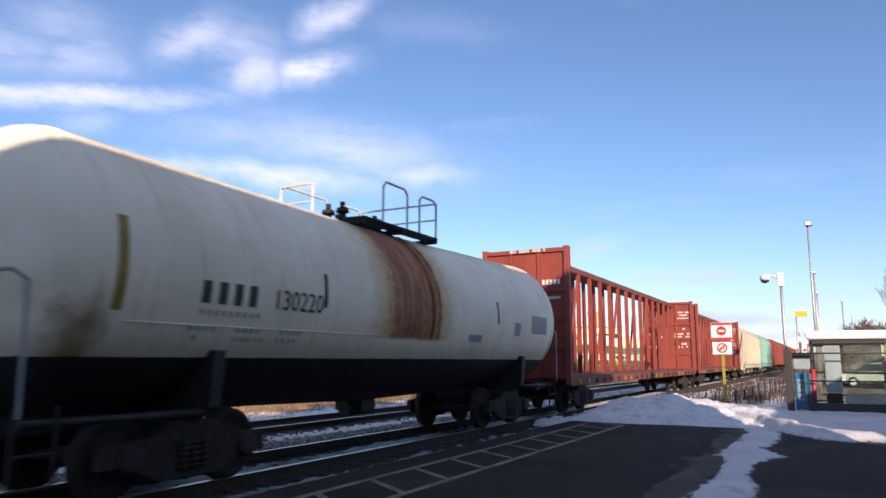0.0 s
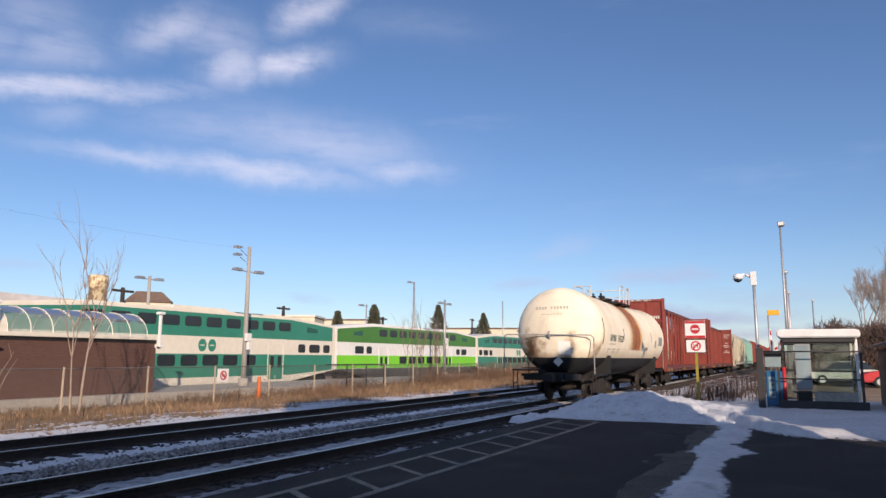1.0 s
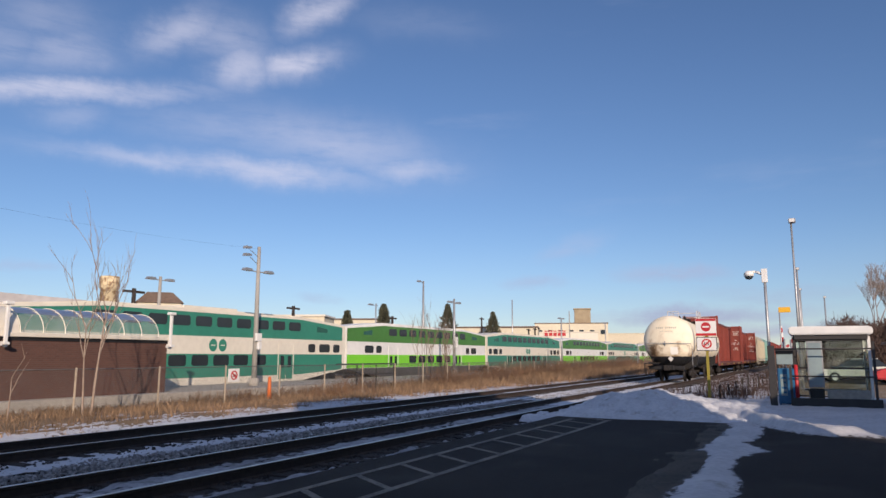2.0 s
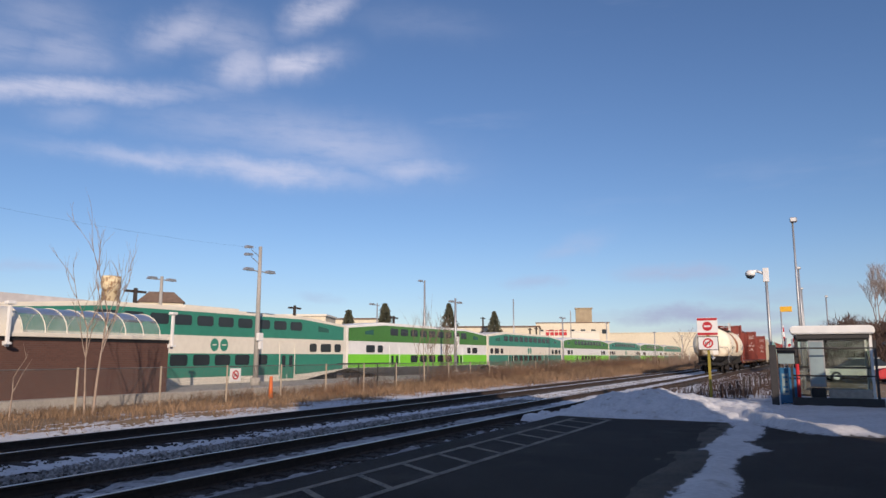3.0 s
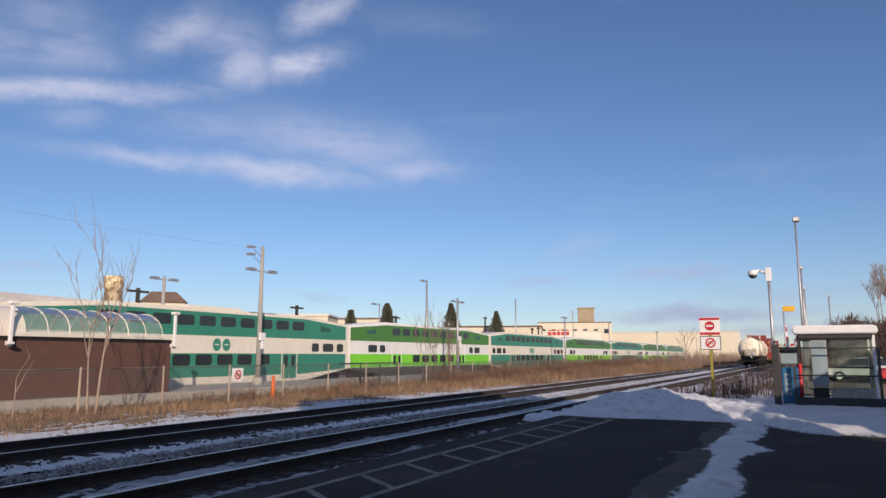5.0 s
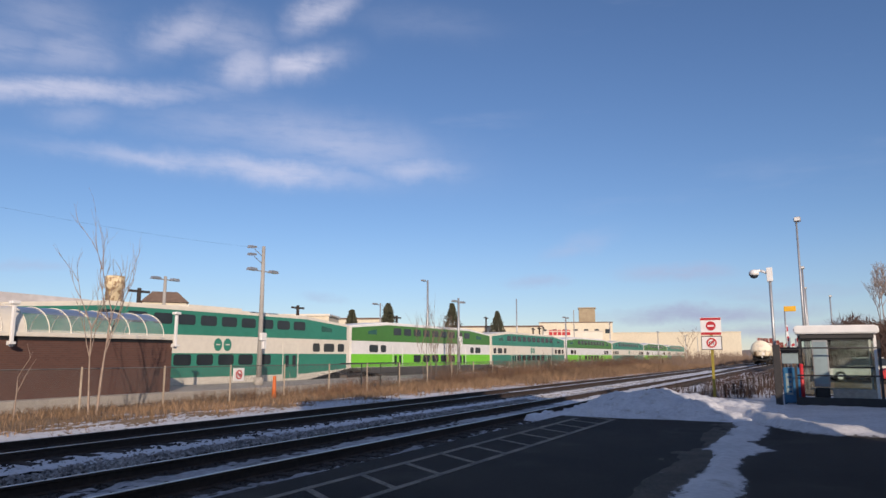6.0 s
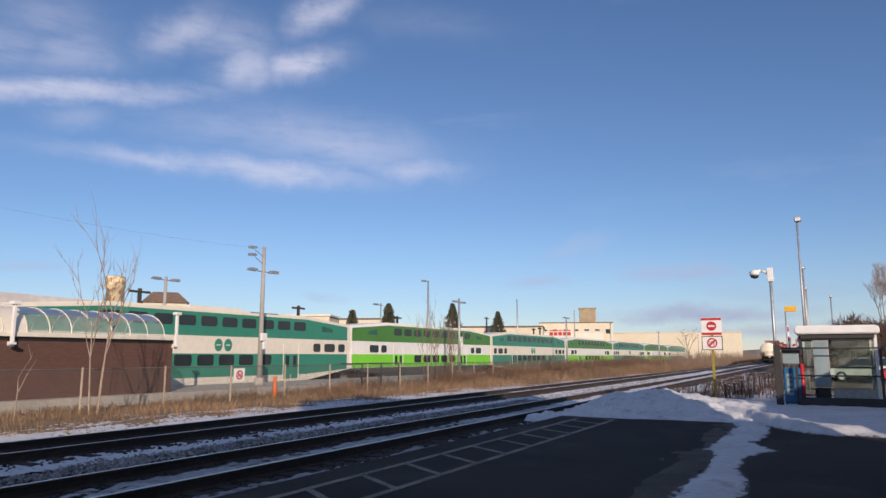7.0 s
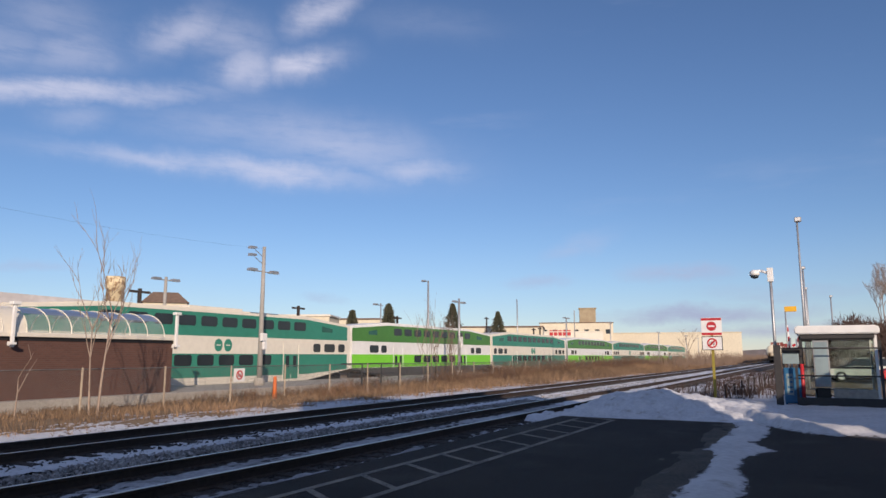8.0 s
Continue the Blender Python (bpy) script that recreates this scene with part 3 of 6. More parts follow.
def bogie(parent, x):
    """Two axles in cast side frames, with a bolster between."""
    if not BOGIE_PARTS:
        bm = bmesh.new()
        prism(bm, [(-1.25, 0.36), (-1.2, 0.60), (-0.55, 0.66), (-0.3, 0.82), (0.3, 0.82), (0.55, 0.66), (1.2, 0.60), (1.25, 0.36), (0.95, 0.36), (0.45, 0.16), (-0.45, 0.16), (-0.95, 0.36)], "y", -0.08, 0.08)
        bmesh.ops.bevel(bm, geom=bm.edges[:], offset=0.02, segments=1, affect="EDGES")
        BOGIE_PARTS["frame"] = mesh_of("side_frame", bm, M_DIRT)
        bm = bmesh.new()
        rod(bm, (0, 0, 0.26), (0, 0, 0.60), 0.075, seg=10)
        for i in range(5):
            rod(bm, (0, 0, 0.29 + i * 0.065), (0, 0, 0.315 + i * 0.065), 0.092, seg=10)
        BOGIE_PARTS["spring"] = mesh_of("spring", bm, M_DIRT)
        bm = bmesh.new()
        lathe(bm, [(-0.05, 0.16), (0.03, 0.16), (0.06, 0.11)], 14, "y")
        BOGIE_PARTS["cap"] = mesh_of("axle_cap", bm, M_DIRT)
        bm = bmesh.new()
        box(bm, -0.25, 0.25, -0.93, 0.93, 0.45, 0.8, bevel=0.02)
        BOGIE_PARTS["bolster"] = mesh_of("bogie", bm, M_DIRT)
        bm = bmesh.new()
        rod(bm, (0, -0.75, 0), (0, 0.75, 0), 0.09, seg=10)
        for s in (-1, 1):
            lathe(bm, [(s * 0.66, 0.47), (s * 0.69, 0.47), (s * 0.70, 0.455), (s * 0.80, 0.45), (s * 0.81, 0.38), (s * 0.77, 0.34), (s * 0.78, 0.16), (s * 0.82, 0.12)], 24, "y")
        BOGIE_PARTS["wheels"] = mesh_of("wheelset", bm, M_DIRT)
    b = new("bogie", BOGIE_PARTS["bolster"])
    b.parent, b.matrix_basis = parent, pose(x, 0, 0)
    tagged(b, "grimy cast steel bogie")

    def piece(name, key, m):
        o = new(name, BOGIE_PARTS[key])
        o.parent, o.matrix_basis = b, m
    for k in (-0.89, 0.89):
        piece("wheelset", "wheels", pose(k, 0, 0.45))
    for s in (-1, 1):
        piece("side_frame", "frame", pose(0, s * 1.02, 0))
        for k in (-0.16, 0.0, 0.16):
            piece("spring", "spring", pose(k, s * 1.08, 0))
        for k in (-0.89, 0.89):
            piece("axle_cap", "cap", pose(k, s * 1.10, 0.45, 0, 0, 0 if s > 0 else 180))
    return b


def coupler(parent, x, s):
    bm = bmesh.new()
    box(bm, min(x, x + s * 0.55), max(x, x + s * 0.55), -0.10, 0.10, 0.74, 0.96, bevel=0.02)
    box(bm, min(x + s * 0.45, x + s * 0.85), max(x + s * 0.45, x + s * 0.85), -0.17, 0.17, 0.70, 1.0, bevel=0.04)
    part("coupler", bm, M_DIRT, parent)


def letters(words, x0, x1, z0, z1):
    """Flat lettering as a bmesh in x and y, set to fill a width and a height."""
    curve = bpy.data.curves.new("letters", "FONT")
    curve.body = words
    curve.resolution_u = 3
    ob = new("letters", curve)
    bpy.context.view_layer.update()
    me = bpy.data.meshes.new_from_object(ob.evaluated_get(bpy.context.evaluated_depsgraph_get()))
    bpy.data.objects.remove(ob)
    bm = bmesh.new()
    bm.from_mesh(me)
    xs, ys = [v.co.x for v in bm.verts], [v.co.y for v in bm.verts]
    for v in bm.verts:
        v.co = ((v.co.x - min(xs)) / (max(xs) - min(xs)) * (x1 - x0) + x0, (v.co.y - min(ys)) / (max(ys) - min(ys)) * (z1 - z0) + z0, 0)
    return bm


def make_tank_car():
    c = freight_car("tank_car", "white railway tank car with a rust belt and black underside", "tank car", 11.2)
    R, HEAD = 1.62, 0.87

    def axis(x):
        """The height of the tank's axis, which sags towards the outlet in the middle."""
        return 2.41 + 0.13 * min(1.0, abs(x) / 6.6)

    def bend(bm):
        for v in bm.verts:
            v.co.z += axis(v.co.x)

    prof = []
    for i in range(13):
        a = math.pi / 2 * i / 12
        prof.append((-6.60 - HEAD * math.cos(a), max(0.02, R * math.sin(a))))
    prof += [(x, R) for x in (-5, -3, -1, 0)]
    prof += [(-x, r) for x, r in prof[-2::-1]]
    bm = bmesh.new()
    lathe(bm, prof, 64, "x")
    bend(bm)
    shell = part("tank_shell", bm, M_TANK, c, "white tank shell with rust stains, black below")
    for x in (-6.6, -3.2, 3.2, 6.6):
        bm = bmesh.new()
        lathe(bm, [(x - 0.02, R + 0.001), (x - 0.01, R + 0.006), (x + 0.01, R + 0.006), (x + 0.02, R + 0.001)], 64, "x")
        bend(bm)
        part("weld_seam", bm, M_TANK, shell)
    cz = axis(0)

    def on_shell(x, z, r):
        """A place on the platform side of the shell, r metres from the axis."""
        a = math.asin(max(-1, min(1, (z - axis(x)) / R)))
        return (x, -r * math.cos(a), axis(x) + r * math.sin(a))

    def patch(name, x0, x1, z0, z1, m, lift=0.008, label="", par=shell):
        """A plate or a stroke that follows the shell between two heights on the platform side."""
        bm = bmesh.new()
        k = max(2, int(abs(z1 - z0) / 0.12) + 1)
        rows = []
        for i in range(k + 1):
            for r in (R - 0.01, R + lift):
                rows.append([bm.verts.new(on_shell(x, z0 + (z1 - z0) * i / k, r)) for x in (x0, x1)])
        for i in range(k):
            lo0, hi0, lo1, hi1 = rows[2 * i], rows[2 * i + 1], rows[2 * i + 2], rows[2 * i + 3]
            bm.faces.new((hi0[0], hi0[1], hi1[1], hi1[0]))
            bm.faces.new((lo0[0], hi0[0], hi1[0], lo1[0]))
            bm.faces.new((lo0[1], lo1[1], hi1[1], hi0[1]))
        bm.faces.new((rows[0][0], rows[0][1], rows[1][1], rows[1][0]))
        bm.faces.new((rows[-1][0], rows[-2][0], rows[-2][1], rows[-1][1]))
        bmesh.ops.recalc_face_normals(bm, faces=bm.faces)
        return part(name, bm, m, par, label)

    stencil = surface("stencil_green", (0.022, 0.050, 0.045), (0.04, 0.075, 0.068), 0.7, grain=9)
    faded = surface("faded_stencil", (0.34, 0.33, 0.30), (0.5, 0.48, 0.42), 0.7)
    patch("reflector_strip", -6.50, -6.38, 2.04, 3.02, M_GOLD, label="tarnished gold reflector strip")
    patch("reflector_strip", -3.11, -3.04, 2.28, 2.76, M_MARK)
    patch("reflector_strip", 3.03, 3.09, 2.32, 2.80, M_MARK)
    # the owner's mark as plain bars, the car number in figures
    for x in (-5.38, -5.12, -4.87, -4.62):
        patch("mark_bar", x + 0.02, x + 0.15, 2.19, 2.45, stencil)
    flat = letters("130220", -4.10, -3.14, 2.19, 2.45)
    for v in flat.verts:
        v.co = on_shell(v.co.x, v.co.y, R + 0.012)
    part("car_number", flat, stencil, shell, "stencilled dark green car number")
    for z, spans in ((2.09, ((-5.35, -4.3),)), (1.90, ((-5.45, -5.05), (-4.7, -4.2), (-3.9, -3.45))), (1.79, ((-5.35, -5.25), (-4.7, -4.15), (-3.95, -3.45)))):
        for x0, x1 in spans:
            x = x0
            while x < x1 - 0.05:
                patch("small_lettering", x, x + 0.06, z - 0.03, z + 0.03, faded)
                x += 0.115
    for x0, x1, z0, z1 in ((1.7, 2.3, 1.92, 2.06), (4.05, 4.35, 2.10, 2.40), (5.1, 6.1, 2.2, 2.62)):
        patch("placard", x0, x1, z0, z1, M_GREY, 0.012, "small grey data placard")
    for x in (0.12, 0.36):
        patch("strap", x, x + 0.05, 1.92, 3.9, M_TANK, 0.03)
    patch("weld_line", -6.3, -1.1, 1.925, 1.94, M_TANK, 0.010)
    patch("weld_line", 0.7, 6.3, 1.925, 1.94, M_TANK, 0.010)
    # dome: walkway, railing and fittings
    for x in (-1.2, 0.1, 1.4):
        block("walkway_bearer", (x - 0.03, x + 0.03, -0.97, 0.97, cz + R - 0.12, cz + R - 0.03), M_DIRT, c)
    for y0 in (-0.95, 0.62):
        for k in range(5):
            yy = y0 + 0.0825 * k
            block("walkway_slat", (-1.25, 1.45, yy - 0.02, yy + 0.02, cz + R - 0.028, cz + R), M_DIRT, c)
    zt = cz + R
    for y in (-0.95, 0.95):
        for a, b in ((-0.6 if y < 0 else -1.2, 0.25), (0.72, 1.4)):
            bm = bmesh.new()
            pipe(bm, [(a, y, zt), (a, y, zt + 0.66), (a + 0.1, y, zt + 0.76), (b - 0.1, y, zt + 0.76), (b, y, zt + 0.66), (b, y, zt)], 0.024)
            part("railing", bm, M_BRIGHT, c, "white tubular safety railing")
    for x in (-1.2, 1.4):
        bm = bmesh.new()
        y0 = -0.95 if x > 0 else 0.2
        pipe(bm, [(x, y0, zt), (x, y0, zt + 0.72), (x, 0.95, zt + 0.72)], 0.022)
        pipe(bm, [(x, y0, zt + 0.38), (x, 0.95, zt + 0.38)], 0.018)
        part("railing", bm, M_BRIGHT, c)
    bm = bmesh.new()
    lathe(bm, [(zt - 0.1, 0.42), (zt + 0.12, 0.42), (zt + 0.13, 0.47), (zt + 0.2, 0.47), (zt + 0.24, 0.3)], 20, "z", (0.05, 0, 0))
    part("manway", bm, M_BLACK, c, "black round filling hatch")
    for x, y in ((-0.75, -0.15), (-0.72, 0.2), (0.62, 0.05)):
        bm = bmesh.new()
        rod(bm, (x, y, zt - 0.05), (x, y, zt + 0.22), 0.07)
        rod(bm, (x, y, zt + 0.22), (x, y, zt + 0.30), 0.13, 0.11, 10)
        rod(bm, (x - 0.16, y, zt + 0.12), (x + 0.16, y, zt + 0.12), 0.05)
        rod(bm, (x, y, zt + 0.30), (x, y, zt + 0.42), 0.05)
        part("valve", bm, M_BLACK, c, "black relief valve")
    # underframe
    for s in (-1, 1):
        bm = bmesh.new()
        prism(bm, [(-1.1, 0.82), (-1.42, 0.98), (-1.47, 1.64), (-1.33, 1.66), (-1.0, 1.25), (0, 0.95), (1.0, 1.25), (1.33, 1.66), (1.47, 1.64), (1.42, 0.98), (1.1, 0.82)], "x", s * 4.9 - 0.09, s * 4.9 + 0.09)
        part("saddle", bm, M_BLACK, c, "black cradle under the tank")
        bm = bmesh.new()
        box(bm, min(s * 4.2, s * 7.5), max(s * 4.0, s * 7.5), -0.32, 0.32, 0.72, 1.02, bevel=0.02)
        box(bm, s * 7.20 - 0.09, s * 7.20 + 0.09, -0.95, 1.22, 0.74, 0.98, bevel=0.03)
        box(bm, s * 7.60 - 0.32, s * 7.60 + 0.32, 0.55, 1.42, 1.09, 1.15, bevel=0.015)
        for yy in (-1.3, 1.3):
            rod(bm, (s * 4.9, yy, 0.93), (s * 7.2, yy, 0.93), 0.045)
        part("end_sill", bm, M_BLACK, c)
        for yy, xe in ((-1.38, 7.28), (1.38, 7.90)):
            bm = bmesh.new()
            for k in (0.0, 0.42):
                pipe(bm, [(s * (xe - k), yy, 0.35), (s * (xe - k), yy, 1.1)], 0.02)
            pipe(bm, [(s * xe, yy, 0.36), (s * (xe - 0.42), yy, 0.36)], 0.02)
            pipe(bm, [(s * xe, yy, 0.66), (s * (xe - 0.42), yy, 0.66)], 0.018)
            part("step", bm, M_DIRT, c)
        bm = bmesh.new()
        pipe(bm, [(s * 7.28, -1.45, 1.0), (s * 7.30, -1.45, 2.26), (s * 7.40, -1.36, 2.36), (s * 7.56, 0.0, 2.38), (s * 7.56, 1.75, 2.41), (s * 7.58, 1.85, 2.32), (s * 7.60, 1.85, 1.15)], 0.02)
        pipe(bm, [(s * 7.40, 0.15, 2.54), (s * 7.58, 0.15, 2.38), (s * 7.42, 0.15, 2.22)], 0.035)
        part("end_railing", bm, M_GREY, c, "bent tubular end handrail")
        bm = bmesh.new()
        box(bm, s * 6.9 - 0.5, s * 6.9 + 0.5, 0.55, 1.25, 1.16, 1.20)
        rod(bm, (s * 7.6, 0.9, 1.0), (s * 7.6, 0.9, 1.5), 0.025)
        for a in range(12):
            q = [(s * 7.6, 0.9 + 0.17 * math.cos(2 * math.pi * (a + e) / 12), 1.55 + 0.17 * math.sin(2 * math.pi * (a + e) / 12)) for e in (0, 1)]
            rod(bm, q[0], q[1], 0.014, seg=5)
        rod(bm, (s * 7.6, 0.73, 1.55), (s * 7.6, 1.07, 1.55), 0.012, seg=5)
        part("brake_gear", bm, M_DIRT, c)
        coupler(c, s * 7.4, s)
        bogie(c, s * 4.9)
    bm = bmesh.new()
    prism(bm, [(-0.15, 1.24), (0.03, 1.42), (-0.15, 1.60), (-0.33, 1.42)], "x", -7.40, -7.375)
    part("placard", bm, M_BRIGHT, c, "white diamond hazard placard")
    for i in range(11):
        if i != 4:
            y = 0.64 - i * 0.115
            x = -6.6 - HEAD * math.sqrt(1 - (y * y + 0.64) / R ** 2)
            block("head_lettering", (x - 0.012, x + 0.05, y - 0.025, y + 0.025, 3.31, 3.42), faded, c)
    for i in range(7):
        y = 0.42 - i * 0.12
        x = -6.6 - HEAD * math.sqrt(1 - (y * y + 0.36) / R ** 2)
        block("head_lettering", (x - 0.012, x + 0.04, y - 0.04, y + 0.03, 3.12, 3.15), faded, c)
    bm = bmesh.new()
    rod(bm, (-0.35, 0, 0.66), (0.35, 0, 0.66), 0.14, seg=12)
    box(bm, -0.22, 0.22, -0.3, 0.3, 0.62, 0.95)
    part("outlet", bm, M_BLACK, c)


def make_centerbeam(centre, half=11.2):
    c = freight_car("lumber_car", "red empty centre-beam lumber flat car with tall bulkheads", "flat car", centre, "lumber cars")
    bm = bmesh.new()
    for s in (-1, 1):
        box(bm, -half + 0.1, half - 0.1, s * 1.34 - 0.05, s * 1.34 + 0.05, 0.82, 1.10, bevel=0.01)
    box(bm, -half + 0.1, half - 0.1, -0.35, 0.35, 0.72, 1.02)
    prism(bm, [(-1.30, 1.03), (1.30, 1.03), (1.30, 1.08), (0.0, 1.14), (-1.30, 1.08)], "x", -half + 0.1, half - 0.1)
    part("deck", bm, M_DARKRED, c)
    bm = bmesh.new()
    box(bm, -half + 0.3, half - 0.3, -0.36, 0.36, 4.56, 4.78, bevel=0.03)
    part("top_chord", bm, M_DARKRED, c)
    n = 15
    for i in range(n):
        x = -half + 1.6 + (2 * half - 3.2) * i / (n - 1)
        for s in (-1, 1):
            bm = bmesh.new()
            prism(bm, [(x - 0.05, 1.1), (x + 0.05, 1.1), (x + 0.05, 4.58), (x - 0.05, 4.58)], "y", s * 0.34 - 0.05, s * 0.34 + 0.05)
            prism(bm, [(x - 0.16, 1.1), (x + 0.16, 1.1), (x + 0.09, 4.58), (x - 0.09, 4.58)], "y", s * 0.34 - 0.055 * s - 0.012, s * 0.34 - 0.055 * s + 0.012)
            part("post", bm, M_RED, c)
    for i in range(n - 1):
        x0 = -half + 1.6 + (2 * half - 3.2) * i / (n - 1)
        x1 = -half + 1.6 + (2 * half - 3.2) * (i + 1) / (n - 1)
        if i % 4 == 1:
            for s in (-1, 1):
                bm = bmesh.new()
                rod(bm, (x0, s * 0.3, 1.2), (x1, s * 0.3, 4.4), 0.045, seg=6)
                part("brace", bm, M_RED, c)
    for s in (-1, 1):
        bm = bmesh.new()
        x0, x1 = (s * half - s * 0.22, s * half)
        a, b = min(x0, x1), max(x0, x1)
        box(bm, (a + b) / 2 - 0.02, (a + b) / 2 + 0.02, -1.3, 1.3, 1.05, 4.88)
        wall = part("bulkhead", bm, M_RED, c, "tall ribbed red end bulkhead")
        for y in (-1.32, 1.32):
            block("bulkhead_post", (a, b, y - 0.075, y + 0.075, 0.85, 4.92), M_RED, wall, bevel=0.01)
        for z in (1.10, 1.95, 2.8, 3.62, 4.82):
            block("bulkhead_rib", (a + 0.02, b - 0.02, -1.245, 1.245, z - 0.06, z + 0.06), M_RED, wall)
        for y in (-0.45, 0.45):
            block("bulkhead_stiffener", (a + 0.035, b - 0.035, y - 0.05, y + 0.05, 1.165, 4.755), M_RED, wall)
        for y0, y1, z0, h in ((-0.75, 0.45, 4.78, 0.09), (-1.1, 0.25, 3.78, 0.15), (-1.1, -0.35, 3.35, 0.08)):
            bm = bmesh.new()
            y = y0
            while y < y1:
                if random.random() > 0.15:
                    xo = s * half + s * 0.004 if z0 > 4.5 else s * half - s * 0.07
                    box(bm, xo - 0.008, xo + 0.008, y, y + h * 0.5, z0, z0 + h)
                y += h * 0.8
            part("lettering", bm, M_LETTER, c)
        # notices on the inner face
        bm = bmesh.new()
        xi = s * half - s * 0.145
        for z0, h, w in ((4.25, 0.09, 0.85), (4.08, 0.09, 0.55), (3.92, 0.07, 0.7), (3.30, 0.10, 0.25), (3.02, 0.1, 0.9), (2.85, 0.1, 0.9), (2.45, 0.12, 0.35), (2.28, 0.1, 0.6)):
            for yc in (-0.8, 0.8):
                y = yc - w / 2
                while y < yc + w / 2 - 0.03:
                    if random.random() > 0.18:
                        box(bm, xi - 0.006, xi + 0.006, y, y + h * 0.55, z0, z0 + h)
                    y += h * 0.85
        part("notice_lettering", bm, M_LETTER, c)
        for y in (-1.3, 1.3):
            bm = bmesh.new()
            for k in (0.05, 0.45):
                pipe(bm, [(s * (half - k), y, 0.4), (s * (half - k), y, 1.0)], 0.02)
            pipe(bm, [(s * (half - 0.05), y, 0.42), (s * (half - 0.45), y, 0.42)], 0.02)
            part("step", bm, M_DIRT, c)
        coupler(c, s * half, s)
        bogie(c, s * (half - 2.0))
    for i in range(24):
        x = -half + 0.8 + i * (2 * half - 1.6) / 23
        bm = bmesh.new()
        box(bm, x - 0.09, x + 0.09, -1.425, -1.39, 0.86, 1.0, bevel=0.01)
        part("winch", bm, M_GOLD if i % 6 < 2 else M_DIRT, c)


def make_hopper(centre, m, colour, half=8.6):
    c = freight_car("covered_hopper", f"{colour} covered hopper car with ribbed sides", "hopper car", centre, "hopper cars")
    bm = bmesh.new()
    prism(bm, [(-1.1, 0.95), (-1.52, 1.6), (-1.55, 3.9), (-1.1, 4.58), (1.1, 4.58), (1.55, 3.9), (1.52, 1.6), (1.1, 0.95)], "x", -half + 1.0, half - 1.0)
    part("body", bm, m, c)
    for i in range(11):
        x = -half + 1.1 + i * (2 * half - 2.2) / 10
        bm = bmesh.new()
        box(bm, x - 0.06, x + 0.06, -1.62, -1.5, 1.3, 3.95)
        part("rib", bm, m, c)
    bm = bmesh.new()
    box(bm, -half, half, -1.55, -1.4, 0.95, 1.2)
    box(bm, -half, half, 1.4, 1.55, 0.95, 1.2)
    box(bm, -half, half, -0.3, 0.3, 0.75, 1.0)
    for s in (-1, 1):
        box(bm, s * (half - 0.1) - 0.1, s * (half - 0.1) + 0.1, -1.5, 1.5, 0.8, 1.2)
        for y in (-1.4, 1.4):
            rod(bm, (s * (half - 0.15), y, 1.1), (s * (half - 1.0), y, 4.2), 0.05, seg=6)
    part("underframe", bm, m, c)
    bm = bmesh.new()
    box(bm, -half + 1, half - 1, -0.5, 0.5, 4.47, 4.56)
    for i in range(6):
        lathe(bm, [(4.5, 0.3), (4.66, 0.28)], 14, "z", (-half + 2.2 + i * (2 * half - 4.4) / 5, 0, 0))
    part("roof_walk", bm, M_GREY, c)
    for i in range(3):
        x = (i - 1) * 4.2
        bm = bmesh.new()
        prism(bm, [(x - 1.2, 1.1), (x - 0.3, 0.45), (x + 0.3, 0.45), (x + 1.2, 1.1)], "y", -1.0, 1.0)
        part("chute", bm, m, c)
    for s in (-1, 1):
        coupler(c, s * half, s)
        bogie(c, s * (half - 1.9))


def make_boxcar(centre, half=8.9):
    c = freight_car("boxcar", "dull red boxcar with a sliding side door", "boxcar", centre, "boxcars")
    bm = bmesh.new()
    box(bm, -half, half, -1.5, 1.5, 1.05, 4.5, bevel=0.05)
    part("body", bm, M_RED, c)
    for i in range(19):
        x = -half + 0.2 + i * (2 * half - 0.4) / 18
        if abs(x) > 1.6:
            bm = bmesh.new()
            box(bm, x - 0.06, x + 0.06, -1.56, -1.49, 1.1, 4.4)
            part("rib", bm, M_RED, c)
    bm = bmesh.new()
    box(bm, -1.5, 1.5, -1.6, -1.5, 1.05, 4.3, bevel=0.02)
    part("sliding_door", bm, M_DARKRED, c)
    bm = bmesh.new()
    prism(bm, [(-1.5, 4.5), (1.5, 4.5), (0, 4.66)], "x", -half, half)
    part("roof", bm, M_GREY, c)
    for s in (-1, 1):
        coupler(c, s * half, s)
        bogie(c, s * (half - 2))


make_tank_car()
make_centerbeam(31.1)
make_centerbeam(55.2)
make_hopper(77.2, M_HOPPER, "cream")
make_hopper(96.0, M_AQUA, "pale aqua")
for i in range(5):
    make_boxcar(115.2 + i * 19.4)

# ---- platform markings and snow ----


def make_markings():
    for y in (4.44, 5.36):
        bm = bmesh.new()
        box(bm, -6, 17.6, y - 0.055, y + 0.055, 0.0, 0.004)
        tagged(part("platform_line", bm, M_LINE), "worn pale line painted along the platform edge", "road marking", "platform lines", kind="structure")
    for i in range(15):
        x = 2.33 + 1.125 * i
        bm = bmesh.new()
        prism(bm, [(x - 0.62, 4.50), (x - 0.50, 4.50), (x + 0.06, 5.30), (x - 0.06, 5.30)], "z", 0.0, 0.004)
        tagged(part("platform_bar", bm, M_LINE), "worn pale slanting bar painted between the platform lines", "road marking", "platform bars", kind="structure")



def lerp_table(v, xs, ys):
    return float(np.interp(v, xs, ys))


